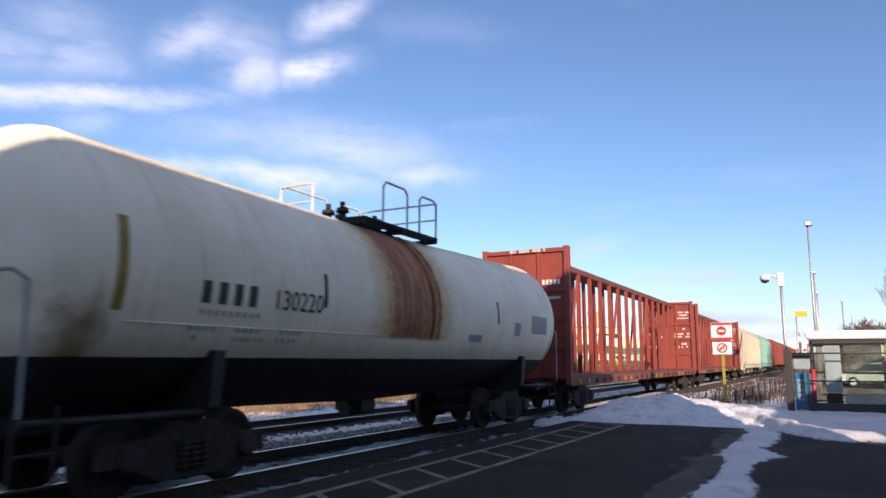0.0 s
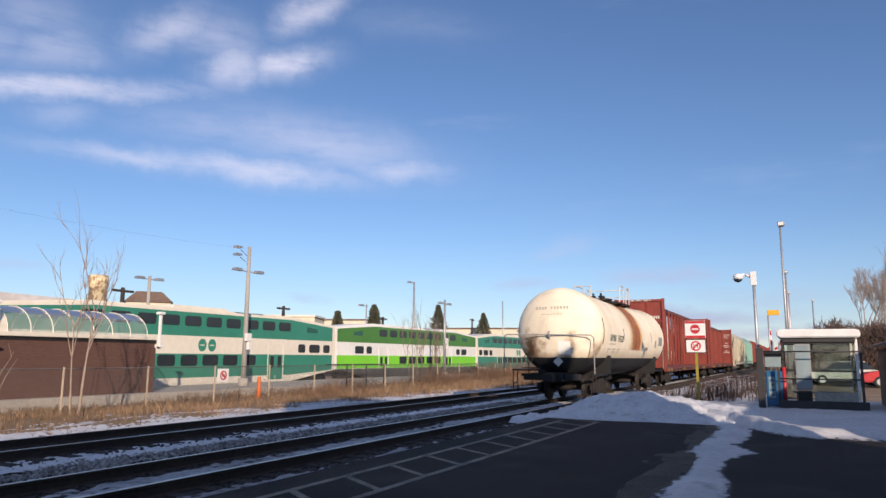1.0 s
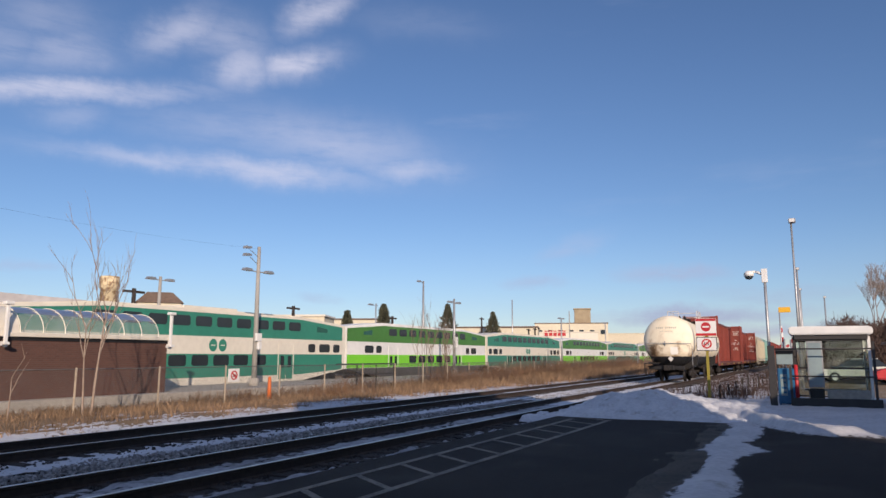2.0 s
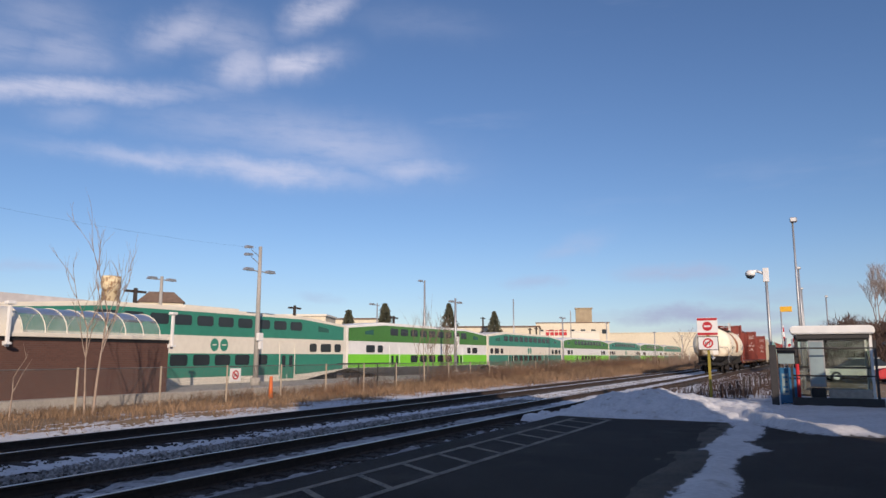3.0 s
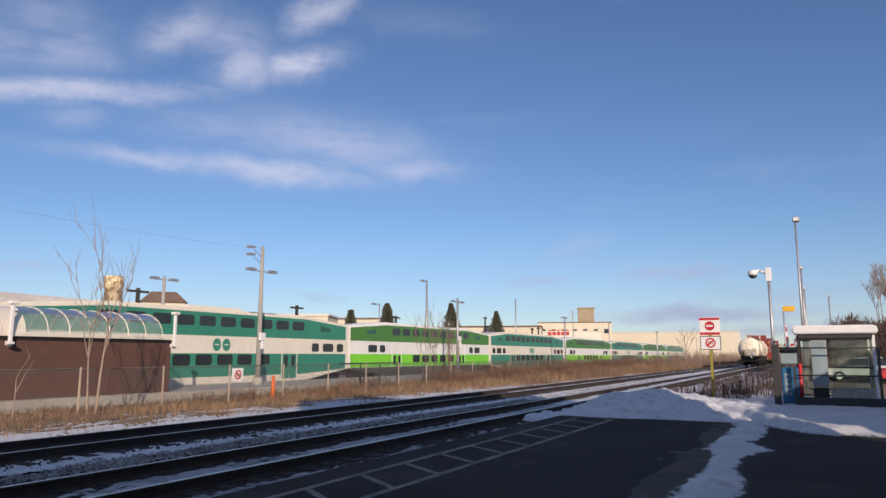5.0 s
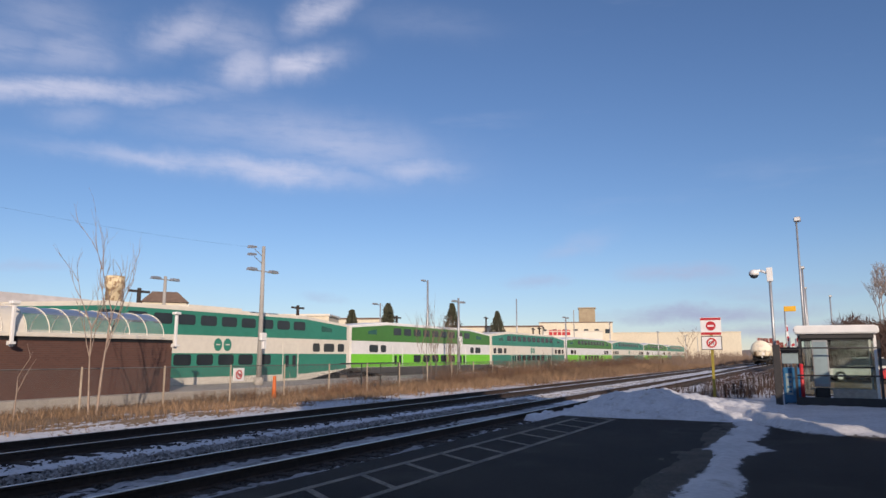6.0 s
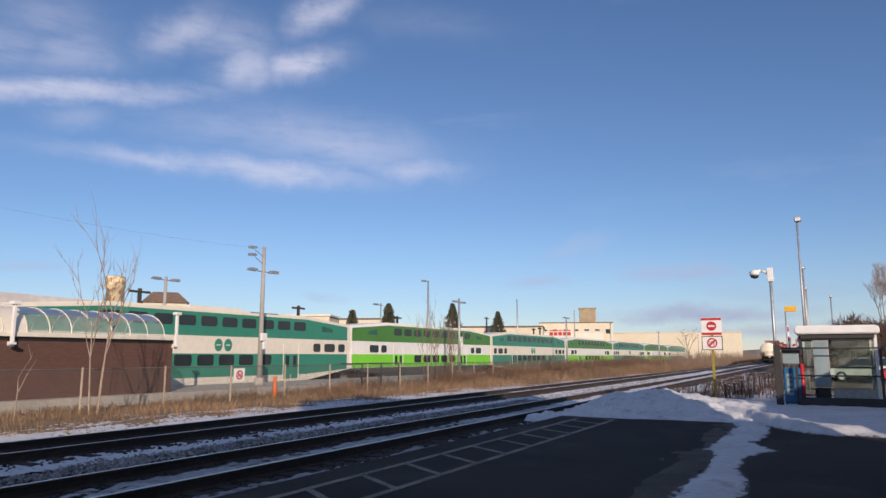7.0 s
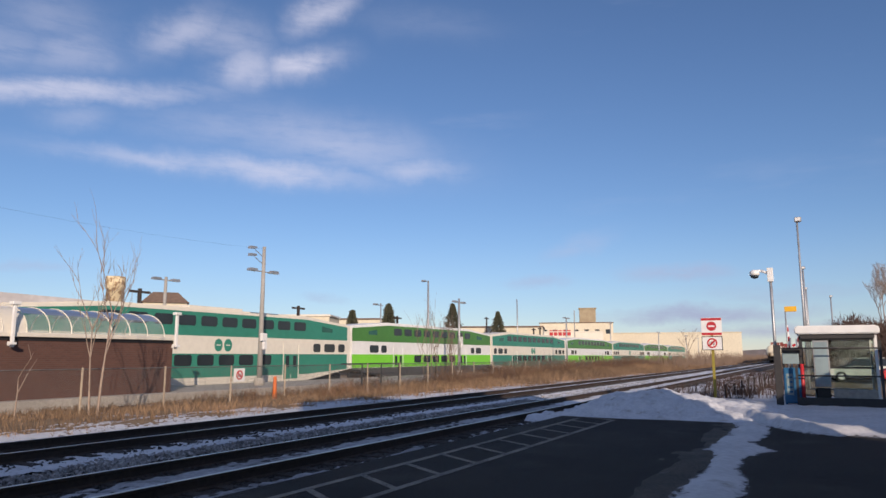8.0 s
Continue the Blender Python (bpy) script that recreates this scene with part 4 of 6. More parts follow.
def mound_height(x, y):
    y2 = y + 0.25 * wob(x, y, 0.6, 4)
    crest = lerp_table(y2, (0.4, 1.3, 1.8, 2.3, 3.1, 3.9, 4.7, 5.3, 5.9, 6.6), (-0.1, 0.10, 0.18, 0.29, 0.47, 0.55, 0.54, 0.42, 0.20, -0.12))
    x2 = x + 0.30 * wob(x, y, 0.7, 9)
    run = lerp_table(x2, (17.6, 18.05, 18.6, 19.6, 20.7, 22.2, 24.5, 26.5), (-0.25, 0.0, 0.42, 0.82, 1.0, 0.85, 0.3, -0.3))
    lumps = 0.10 * wob(x, y, 1.4, 2) + 0.085 * wob(x, y, 3.0, 5) + 0.05 * wob(x, y, 6.5, 7) + 0.03 * wob(x, y, 12.0, 3) + 0.012 * wob(x, y, 24.0, 6)
    return max(-0.3, crest * run if run > 0 else run) + lumps * min(1, max(0.15, run + 0.2))


def make_snow():
    o = grid_mesh("snow_mound", steps(17.3, 26.8, 0.07), steps(0.2, 6.9, 0.06), mound_height, M_SNOW)
    tagged(o, "ploughed heap of old snow at the platform end", "snow heap")

    m_trod_shaded = drifted("trodden_snow", (0.56, 0.57, 0.60), (0.42, 0.43, 0.46), (0.22, 0.21, 0.20), (0.60, 0.80))

    def trail_edge(x, y):
        """How far inside the trail a place lies: 1 on its middle, 0 on its edge."""
        mid = lerp_table(x, (6, 8.3, 9.5, 10.8, 11.7, 13, 14.2, 15.5, 17.2, 18.6), (1.15, 1.17, 1.17, 1.28, 1.28, 1.25, 1.40, 1.28, 1.30, 1.45))
        half = lerp_table(x, (6, 8.3, 9.5, 10.8, 11.7, 13, 14.2, 15.5, 17.2, 18.6), (0.36, 0.36, 0.31, 0.20, 0.22, 0.44, 0.27, 0.34, 0.34, 0.4))
        return 1 - abs(y - mid) / half + 0.35 * wob(x * 0.5, y * 1.5, 1.6, 6) + 0.30 * wob(x * 0.7, y * 1.6, 4.1, 2)

    def trail(x, y):
        return 0.006 + 0.035 * max(0, min(1, trail_edge(x, y) * 1.3)) + 0.008 * wob(x, y, 6, 5) * max(0, min(1, trail_edge(x, y)))
    o = grid_mesh("snow_trail", steps(5.5, 18.6, 0.04), steps(0.3, 2.3, 0.03), trail, m_trod_shaded, lambda x, y: max(0, min(1, 0.5 + 1.1 * trail_edge(x, y))))
    tagged(o, "narrow trail of trodden snow across the asphalt", "snow", kind="stuff")

    def field_edge(x, y):
        """Metres behind the ragged front edge of the snow field."""
        edge = lerp_table(y, (-14, -4, -2, -0.9, 0.1, 0.6, 1.0, 1.5, 2.2, 3.2), (14.0, 15.6, 16.1, 16.2, 16.1, 16.7, 17.3, 18.5, 19.3, 20.2))
        return x - edge - 0.25 * wob(x * 0.3, y, 0.9, 3) - 0.15 * wob(x, y, 2.4, 8)

    def field(x, y):
        e = field_edge(x, y)
        ridge = 0.15 * math.exp(-((e - 0.75) / 0.38) ** 2) * lerp_table(y, (-4, -1.5, 0.0, 0.8, 1.9, 3.2), (0.1, 0.3, 0.7, 1.2, 1.3, 0.4))
        rough = min(1, max(0, e))
        return 0.006 + min(0.06, max(0, e * 0.12)) + ridge * (1 + 0.25 * wob(x, y, 1.6, 4) + 0.25 * wob(x, y, 6.0, 4)) + rough * (0.02 * wob(x, y, 2.6, 1) + 0.015 * wob(x, y, 7, 3) + 0.008 * wob(x, y, 15, 3))
    # The field takes the darker trail snow to put shade into its colour.
    o = grid_mesh("snow_field", steps(14.4, 30, 0.08), steps(-14, 3.2, 0.07), field, m_trod_shaded, lambda x, y: max(0, min(1, 0.45 + 1.5 * field_edge(x, y))) * max(0, min(1, (3.2 - y) / 0.2)))
    tagged(o, "shallow snow, coloured for shade, with a low bank before the waiting shelter", "snow")
    M_GRIT = surface("grit", (0.085, 0.072, 0.058), (0.032, 0.03, 0.028), 0.95, grain=20, blotch=1.5, bump=0.9, fine=50, third=(0.22, 0.21, 0.21), third_at=(0.62, 0.8))

    def grit(x, y):
        mid = lerp_table(x, (6, 8.3, 12.5, 18), (1.75, 1.72, 1.66, 1.80))
        return 0.012 * (1 - abs(y - mid) / 0.28) + 0.018 * wob(x * 0.4, y * 1.5, 1.4, 11) + 0.012 * wob(x * 0.5, y * 1.6, 4, 2)
    o = grid_mesh("grit_strip", steps(6, 17.9, 0.08), steps(1.2, 2.6, 0.06), grit, M_GRIT)
    tagged(o, "strip of spread grit and dirty ice beside the snow", "grit", kind="stuff")


def scatter_stones(name, count, area, size, z, mat, label):
    """Loose angular stones, joined."""
    rnd = random.Random(5)
    base = [(1, 0, 0), (-1, 0, 0), (0, 1, 0), (0, -1, 0), (0, 0, 1), (0, 0, -1)]
    tri = ((0, 2, 4), (2, 1, 4), (1, 3, 4), (3, 0, 4), (2, 0, 5), (1, 2, 5), (3, 1, 5), (0, 3, 5))
    V, F = [], []
    for i in range(count):
        x = area[0] + (area[1] - area[0]) * rnd.random() ** 1.5
        y = rnd.uniform(area[2], area[3])
        s = rnd.uniform(*size)
        k = len(V)
        rot = Euler((rnd.random() * 6, rnd.random() * 6, rnd.random() * 6)).to_matrix()
        zz = z(x, y) if callable(z) else z
        for b in base:
            V.append(Vector((x, y, zz + s * 0.3)) + rot @ (Vector(b) * s * rnd.uniform(0.6, 1.15)))
        F += [(a + k, b + k, c + k) for a, b, c in tri]
    me = bpy.data.meshes.new(name)
    me.from_pydata(V, [], F)
    me.materials.append(mat)
    return tagged(new(name, me), label, "ballast", kind="stuff")


make_markings()
make_snow()
scatter_stones("ballast_stones", 19000, (2, 60, 8.95, 11.2), (0.025, 0.06), lambda x, y: -0.225 + 0.02 * wob(x, y, 1.5), M_STONE, "loose grey ballast stones between the tracks")
M_STONE_DARK = surface("oily_stone", (0.06, 0.055, 0.055), (0.03, 0.028, 0.028), 0.85, grain=9, blotch=2, island=0.9)
scatter_stones("ballast_stones", 9000, (2, 50, 6.0, 9.6), (0.02, 0.05), -0.175, M_STONE_DARK, "dark oily ballast stones round the ties")
scatter_stones("ballast_stones", 6000, (4, 60, 10.8, 14.2), (0.02, 0.05), -0.175, M_STONE_DARK, "dark oily ballast stones on the far track")

# ---- far platform and its kiosk ----


def brick_material():
    m = bpy.data.materials.new("brown_brick")
    m.use_nodes = True
    n = Nodes(m.node_tree)
    co = n.add("ShaderNodeTexCoord").outputs["Object"]
    p = n.add("ShaderNodeSeparateXYZ", [co])
    v = n.add("ShaderNodeCombineXYZ", [n.math("ADD", p.outputs[0], p.outputs[1]), p.outputs[2], 0.0]).outputs[0]
    b = n.add("ShaderNodeTexBrick", {"Vector": v, "Color1": (0.135, 0.062, 0.045, 1), "Color2": (0.10, 0.046, 0.036, 1), "Mortar": (0.12, 0.085, 0.07, 1), "Scale": 1.0, "Mortar Size": 0.008, "Brick Width": 0.21, "Row Height": 0.075})
    col = n.mix(n.math("MULTIPLY", n.noise(co, 1.2, 6.0), 0.5), b.outputs[0], (0.075, 0.038, 0.032, 1))
    bp = n.add("ShaderNodeBump", {"Strength": 0.4, "Distance": 0.01, "Height": n.math("SUBTRACT", 1.0, b.outputs[1])})
    s = n.add("ShaderNodeBsdfPrincipled", {"Base Color": col, "Roughness": 0.85, "Normal": bp.outputs[0]})
    n.add("ShaderNodeOutputMaterial", [s.outputs[0]])
    return m


M_BRICK = brick_material()
M_VAULT = glass("vault_glazing", (0.86, 0.90, 0.87), 0.35, 0.82, 1.12)
M_GLAZE = glass("shelter_glazing", (0.86, 0.91, 0.88), 0.05, 1.0)


def make_far_platform():
    bm = bmesh.new()
    box(bm, -40, 210, 24.3, 29.7, -0.7, 0.0, bevel=0.02)
    tagged(part("far_platform", bm, M_CONCRETE), "pale concrete platform beside the commuter train", "platform", kind="structure")
    t = thing("kiosk", "dark brown brick station kiosk with a glazed vault roof", "kiosk", at=pose(0, 0, 0))
    x0, x1, y0, y1, zt = 8.5, 22.32, 25.0, 27.6, 2.22
    bm = bmesh.new()
    for a, b, c, d in ((x0, x1, y0, y0 + 0.2), (x0, x1, y1 - 0.2, y1), (x0, x0 + 0.2, y0 + 0.2, y1 - 0.2), (x1 - 0.2, x1, y0 + 0.2, y1 - 0.2)):
        box(bm, a, b, c, d, 0, zt)
    part("brick_wall", bm, M_BRICK, t)
    bm = bmesh.new()
    box(bm, x0 - 0.1, x1 + 0.12, y0 - 0.12, y1 + 0.12, zt, zt + 0.16, bevel=0.015)
    part("eaves_beam", bm, M_CREAM, t, "pale eaves beam")
    # Black strip standing in for the shadow line below the eaves beam.
    bm = bmesh.new()
    box(bm, x0, x1, y0 - 0.02, y0 + 0.0, zt - 0.13, zt - 0.005)
    part("flashing", bm, M_BLACK, t)
    cy, cz, ry, rz = 26.2, zt + 0.16, 1.28, 0.98

    def arc(x, k, sc=1.0):
        a = math.pi * k
        return (x, cy - ry * sc * math.cos(a), cz + rz * sc * math.sin(a))
    xs = [15.68 - 0.868 * 8 + 0.868 * i for i in range(16)]
    for i, x in enumerate(xs):
        bm = bmesh.new()
        pts = [arc(x, k / 14) for k in range(15)]
        for p, q in zip(pts, pts[1:]):
            rod(bm, p, q, 0.021, seg=5)
        part("rib", bm, M_CREAM, t, "white curved roof rib")
        if i < len(xs) - 1:
            bm = bmesh.new()
            rows = [[bm.verts.new(arc(xx, k / 14, 0.985)) for k in range(15)] for xx in (x + 0.02, xs[i + 1] - 0.02)]
            for k in range(14):
                bm.faces.new((rows[0][k], rows[0][k + 1], rows[1][k + 1], rows[1][k])).smooth = True
            if x < 14.9:
                part("roof_panel", bm, M_CREAM, t, "opaque cream roof panel")
                continue
            part("glazing", bm, M_VAULT, t)
    for x, foot in ((22.3, 1.85), (15.1, 1.85)):
        p = thing("white_column", "white steel column with a small cap and lamp arm", "column", "canopy columns", pose(x, 24.8, 0))
        bm = bmesh.new()
        box(bm, -0.055, 0.055, -0.055, 0.055, foot, 3.32, bevel=0.01)
        box(bm, -0.05, 0.05, 0.05, 0.21, foot + 0.05, foot + 0.2)
        part("shaft", bm, M_WHITE, p)
        bm = bmesh.new()
        box(bm, -0.16, 0.16, -0.12, 0.12, 3.33, 3.45, bevel=0.02)
        part("cap", bm, M_WHITE, p)
        bm = bmesh.new()
        box(bm, -0.22, 0.0, -0.28, -0.08, 1.93, 2.02, bevel=0.01)
        part("bracket", bm, M_WHITE, p)


def make_pole(x, y, base, top, r, m, arms=(), lean=0.0, label="grey street lighting pole", box_z=None, group="lighting poles"):
    p = thing("lamp_pole", label, "lamp pole", group, pose(x, y, base, 0, lean, 0))
    bm = bmesh.new()
    rod(bm, (0, 0, 0), (0, 0, top - base), r, r * 0.6, 10)
    part("shaft", bm, m, p)
    for z, a, b, heads in arms:
        bm = bmesh.new()
        pipe(bm, [(a, 0, z - base), (b, 0, z - base)], 0.03)
        arm = part("arm", bm, m, p)
        for h in heads:
            bm = bmesh.new()
            prism(bm, [(h - 0.32, z - base - 0.03), (h + 0.32, z - base - 0.03), (h + 0.22, z - base + 0.12), (h - 0.22, z - base + 0.12)], "y", -0.14, 0.14)
            part("lamp_head", bm, M_STEEL, arm)
    if box_z:
        bm = bmesh.new()
        box(bm, -0.22, 0.2, -0.28, -0.12, box_z - base, box_z - base + 0.42, bevel=0.02)
        box(bm, -0.05, 0.2, -0.28, -0.12, box_z - base - 0.45, box_z - base - 0.02, bevel=0.02)
        part("equipment_box", bm, M_WHITE, p, "white equipment boxes")
    bm = bmesh.new()
    rod(bm, (0, 0, -0.05), (0, 0, 0.45), 0.28, 0.26, 12)
    part("footing", bm, M_CONCRETE, p, "concrete footing")
    return p


M_WOODPOLE = surface("weathered_pole", (0.38, 0.365, 0.34), (0.27, 0.26, 0.24), 0.85, grain=8, blotch=0.6, streak=(4, 4, 0.4), bump=0.4)
make_far_platform()
big = make_pole(29.6, 26.5, -0.05, 7.5, 0.155, M_WOODPOLE, ((6.12, -1.0, 1.0, (-0.85, 0.85)),), label="tall weathered pole with twin lamps on a crossarm", box_z=2.35)
for z in (7.35, 6.95):
    bm = bmesh.new()
    pipe(bm, [(0.0, 0, z - 0.4), (-0.7, 0, z - 0.05)], 0.02)
    prism(bm, [(-1.15, z - 0.03), (-0.65, z + 0.02), (-0.7, z + 0.12), (-1.1, z + 0.12)], "y", -0.12, 0.12)
    part("floodlight", bm, M_STEEL, big)
make_pole(53.9, 26.5, -0.05, 6.4, 0.14, M_STEEL, ((6.05, -0.95, 0.95, (-0.8, 0.8)),), box_z=2.75)
make_pole(61.96, 33.9, -0.6, 9.05, 0.14, M_STEEL, ((8.9, -1.1, 0.0, (-0.9,)),))
make_pole(91.4, 36, -0.6, 9.35, 0.12, M_STEEL)
make_pole(117.9, 36, -0.6, 9.3, 0.12, M_WOODPOLE)
make_pole(30.0, 34.5, -0.6, 6.3, 0.15, M_WOODPOLE, ((6.1, -0.8, 0.8, (-0.7, 0.7)),))
make_pole(56.5, 36, -0.6, 6.5, 0.09, M_STEEL, ((6.3, -1.0, 0.4, (-0.9,)),))
for x, y, top in ((29.4, 36, 5.6), (44.4, 36, 5.5), (59.5, 36, 5.45), (94.5, 42, 7.2), (97.8, 36, 5.6), (100.5, 36, 5.8)):
    p = thing("utility_pole", "dark wooden utility pole with a crossarm", "utility pole", "utility poles", pose(x, y, -0.6))
    bm = bmesh.new()
    rod(bm, (0, 0, 0), (0, 0, top + 0.6), 0.15, 0.12, 8)
    part("shaft", bm, M_TIE, p)
    bm = bmesh.new()
    box(bm, -0.75, 0.75, -0.06, 0.06, top + 0.33, top + 0.47)
    part("crossarm", bm, M_TIE, p)
for x, y, top in ((150, 38, 8.6), (178, 27, 6.5), (198, 27, 6.3), (145, 27.2, 6.3), (85, 27.0, 6.3)):
    make_pole(x, y, -0.6, top, 0.13, M_STEEL, ((top - 0.1, -0.9, 0.9, (-0.7, 0.7)),))

# ---- fence, grass and saplings on the far side ----
M_FENCE = surface("fence_galvanised", (0.22, 0.215, 0.20), (0.15, 0.145, 0.14), 0.55, 0.5, grain=10)
M_DRY = surface("dry_grass", (0.33, 0.215, 0.125), (0.12, 0.08, 0.052), 0.9, grain=3, blotch=0.25, island=0.9, bump=0.0)
M_TWIG = surface("bare_twigs", (0.24, 0.175, 0.13), (0.14, 0.10, 0.08), 0.9, grain=6, bump=0.2)
M_BIRCH = surface("pale_bark", (0.38, 0.30, 0.24), (0.22, 0.16, 0.125), 0.9, grain=7, bump=0.3)


M_FENCEPOST = surface("weathered_fence_post", (0.42, 0.35, 0.27), (0.28, 0.23, 0.18), 0.8, grain=10)


def make_fence():
    f = thing("chain_link_fence", "grey chain-link fence along the dry grass", "fence", at=pose(0, 21.2, -0.33))
    posts = [8.6 + 3.35 * i for i in range(30)]
    for x in posts:
        bm = bmesh.new()
        rod(bm, (x, 0, -0.1), (x, 0, 1.5), 0.038, seg=6)
        part("post", bm, M_FENCEPOST, f)
    bm = bmesh.new()
    rod(bm, (posts[0], 0, 1.45), (posts[-1], 0, 1.45), 0.02, seg=5)
    part("top_rail", bm, M_FENCE, f)
    V, F = [], []
    a, b = posts[0], posts[-1]
    x = a
    r = 0.0032
    while x < b:
        for s in (-1, 1):
            k = len(V)
            p, q = (x, 0.0, 0.02), (x + s * 1.42, 0.0, 1.44)
            V += [(p[0] - r, 0, p[2]), (p[0] + r, 0, p[2]), (p[0], r * 2, p[2]), (q[0] - r, 0, q[2]), (q[0] + r, 0, q[2]), (q[0], r * 2, q[2])]
            F += [(k, k + 1, k + 4, k + 3), (k + 1, k + 2, k + 5, k + 4), (k + 2, k, k + 3, k + 5)]
        x += 0.08
    me = bpy.data.meshes.new("wire_mesh")
    me.from_pydata(V, [], F)
    me.materials.append(M_FENCE)
    o = new("wire_mesh", me)
    o.parent = f
    tagged(o, kind="stuff")
    sign = thing("no_smoking_sign", "white notice board with a red crossed-out ring", "sign", at=pose(22.38, 21.12, 0.77))
    bm = bmesh.new()
    box(bm, -0.31, 0.31, -0.015, 0.015, -0.27, 0.27, bevel=0.006)
    part("board", bm, M_WHITE, sign)
    ring_sign(sign, 0.0, 0.0, 0.19, -0.02, "y")
    m = thing("marker_post", "short orange plastic marker post in the grass", "marker post", at=pose(24.34, 20.9, -0.33))
    bm = bmesh.new()
    rod(bm, (0, 0, 0), (0, 0, 1.0), 0.10, 0.07, 10)
    part("shaft", bm, surface("orange_plastic", (0.62, 0.16, 0.04), (0.5, 0.12, 0.03), 0.6), m)


M_SIGNRED = surface("sign_red", (0.50, 0.025, 0.03), (0.42, 0.02, 0.028), 0.45, bump=0.0)


def ring_sign(parent, u, z, r, d, axis):
    """A red ring with a slanting bar, on a board that faces the platform or down the line."""
    def at(a, b):
        return (a, d, b) if axis == "y" else (d, a, b)
    bm = bmesh.new()
    n = 24

    def slab(quad, t0, t1):
        back, front = [[bm.verts.new((a, d + t, b) if axis == "y" else (d + t, a, b)) for a, b in quad] for t in (t0, t1)]
        bm.faces.new(front)
        for i in range(4):
            bm.faces.new((back[i], back[(i + 1) % 4], front[(i + 1) % 4], front[i]))

    for i in range(n):
        a0, a1 = 2 * math.pi * i / n, 2 * math.pi * (i + 1) / n
        slab([(u + q * math.cos(a), z + q * math.sin(a)) for q, a in ((r, a0), (r, a1), (r * 0.72, a1), (r * 0.72, a0))], 0.003, -0.006)
    slab([(u + r * 0.85 * math.cos(a), z + r * 0.85 * math.sin(a)) for a in (2.2, 2.55, 2.2 + math.pi, 2.55 + math.pi)], 0.003, -0.010)
    part("red_ring", bm, M_SIGNRED, parent, "red crossed-out ring")
    bm = bmesh.new()
    for k in (-0.4, 0.0, 0.35):
        a, b = at(u + r * k, z - r * 0.35), at(u + r * k + r * 0.16, z + r * 0.3)
        lo = [min(p, q) - (0.003 if p == q else 0) for p, q in zip(a, b)]
        hi = [max(p, q) + (0.003 if p == q else 0) for p, q in zip(a, b)]
        box(bm, lo[0], hi[0], lo[1], hi[1], lo[2], hi[2])
    part("pictogram", bm, M_MARK, parent)


def make_grass():
    rnd = random.Random(11)
    V, F = [], []
    n = 0
    while n < 60000:
        x = 4 + 130 * rnd.random() ** 1.7
        y = rnd.uniform(15.0, 23.9)
        dense = 0.30 + 1.0 * wob(x, y, 0.35, 2) + 0.3 * wob(x, y, 1.2, 3) + (0.35 if y > 17.4 else 0.10 if y > 16.2 else -0.12) + (0.25 if x > 35 else 0)
        if rnd.random() > dense:
            continue
        n += 1
        h = rnd.uniform(0.10, 0.42) * (1 + 0.7 * max(0, wob(x, y, 0.3, 5))) * (0.75 if y < 17.4 else 1.0) * (1 + min(1.5, max(0, (x - 34) / 18))) * (0.7 if x < 28 else 1)
        z = ground_height(x, y) if y < 22.9 else -0.45
        a = rnd.random() * 6.28
        w = rnd.uniform(0.0035, 0.010) * (1 + x / 60)
        lx, ly = rnd.gauss(0, 0.5) * h, rnd.gauss(0, 0.5) * h
        dx, dy = math.cos(a) * w, math.sin(a) * w
        k = len(V)
        V += [(x - dx, y - dy, z), (x + dx, y + dy, z), (x + lx * 0.4 + dx * 0.7, y + ly * 0.4 + dy * 0.7, z + h * 0.6), (x + lx * 0.4 - dx * 0.7, y + ly * 0.4 - dy * 0.7, z + h * 0.6), (x + lx, y + ly, z + h)]
        F += [(k, k + 1, k + 2, k + 3), (k + 3, k + 2, k + 4)]
    me = bpy.data.meshes.new("dry_grass")
    me.from_pydata(V, [], F)
    me.materials.append(M_DRY)
    tagged(new("dry_grass", me), "tall dry tan winter grass beside the railway", "grass", kind="stuff")


def make_brush():
    """Rust-brown brush and tall weeds before the fence, thicker down the line."""
    rnd = random.Random(23)
    V, F = [], []
    for i in range(26000):
        x = 22 + 120 * rnd.random() ** 1.3
        y = rnd.uniform(19.0, 23.6)
        thick = wob(x, y, 0.22, 9) + 0.5 * wob(x, y, 0.8, 4) + min(0.5, (x - 34) / 50)
        if rnd.random() > 0.35 + thick:
            continue
        h = rnd.uniform(0.25, 1.0) * (0.5 + 0.9 * max(0, thick) + min(0.6, max(0, (x - 34) / 40)))
        w = rnd.uniform(0.006, 0.014) * (1 + x / 70)
        z = ground_height(x, y) if y < 22.9 else -0.45
        for b in range(3):
            lx, ly = rnd.gauss(0, 0.28) * h, rnd.gauss(0, 0.28) * h
            z0 = z + h * 0.3 * b
            k = len(V)
            V += [(x - w, y, z0), (x + w, y, z0), (x + lx, y + ly, z0 + h * rnd.uniform(0.5, 0.75))]
            F.append((k, k + 1, k + 2))
    me = bpy.data.meshes.new("brush")
    me.from_pydata(V, [], F)
    me.materials.append(surface("rusty_brush", (0.27, 0.155, 0.085), (0.13, 0.08, 0.055), 0.9, grain=2, blotch=0.2, island=0.8, bump=0.0))
    tagged(new("brush", me), "rust-brown leafless brush and weeds along the fence", "scrub", kind="stuff")


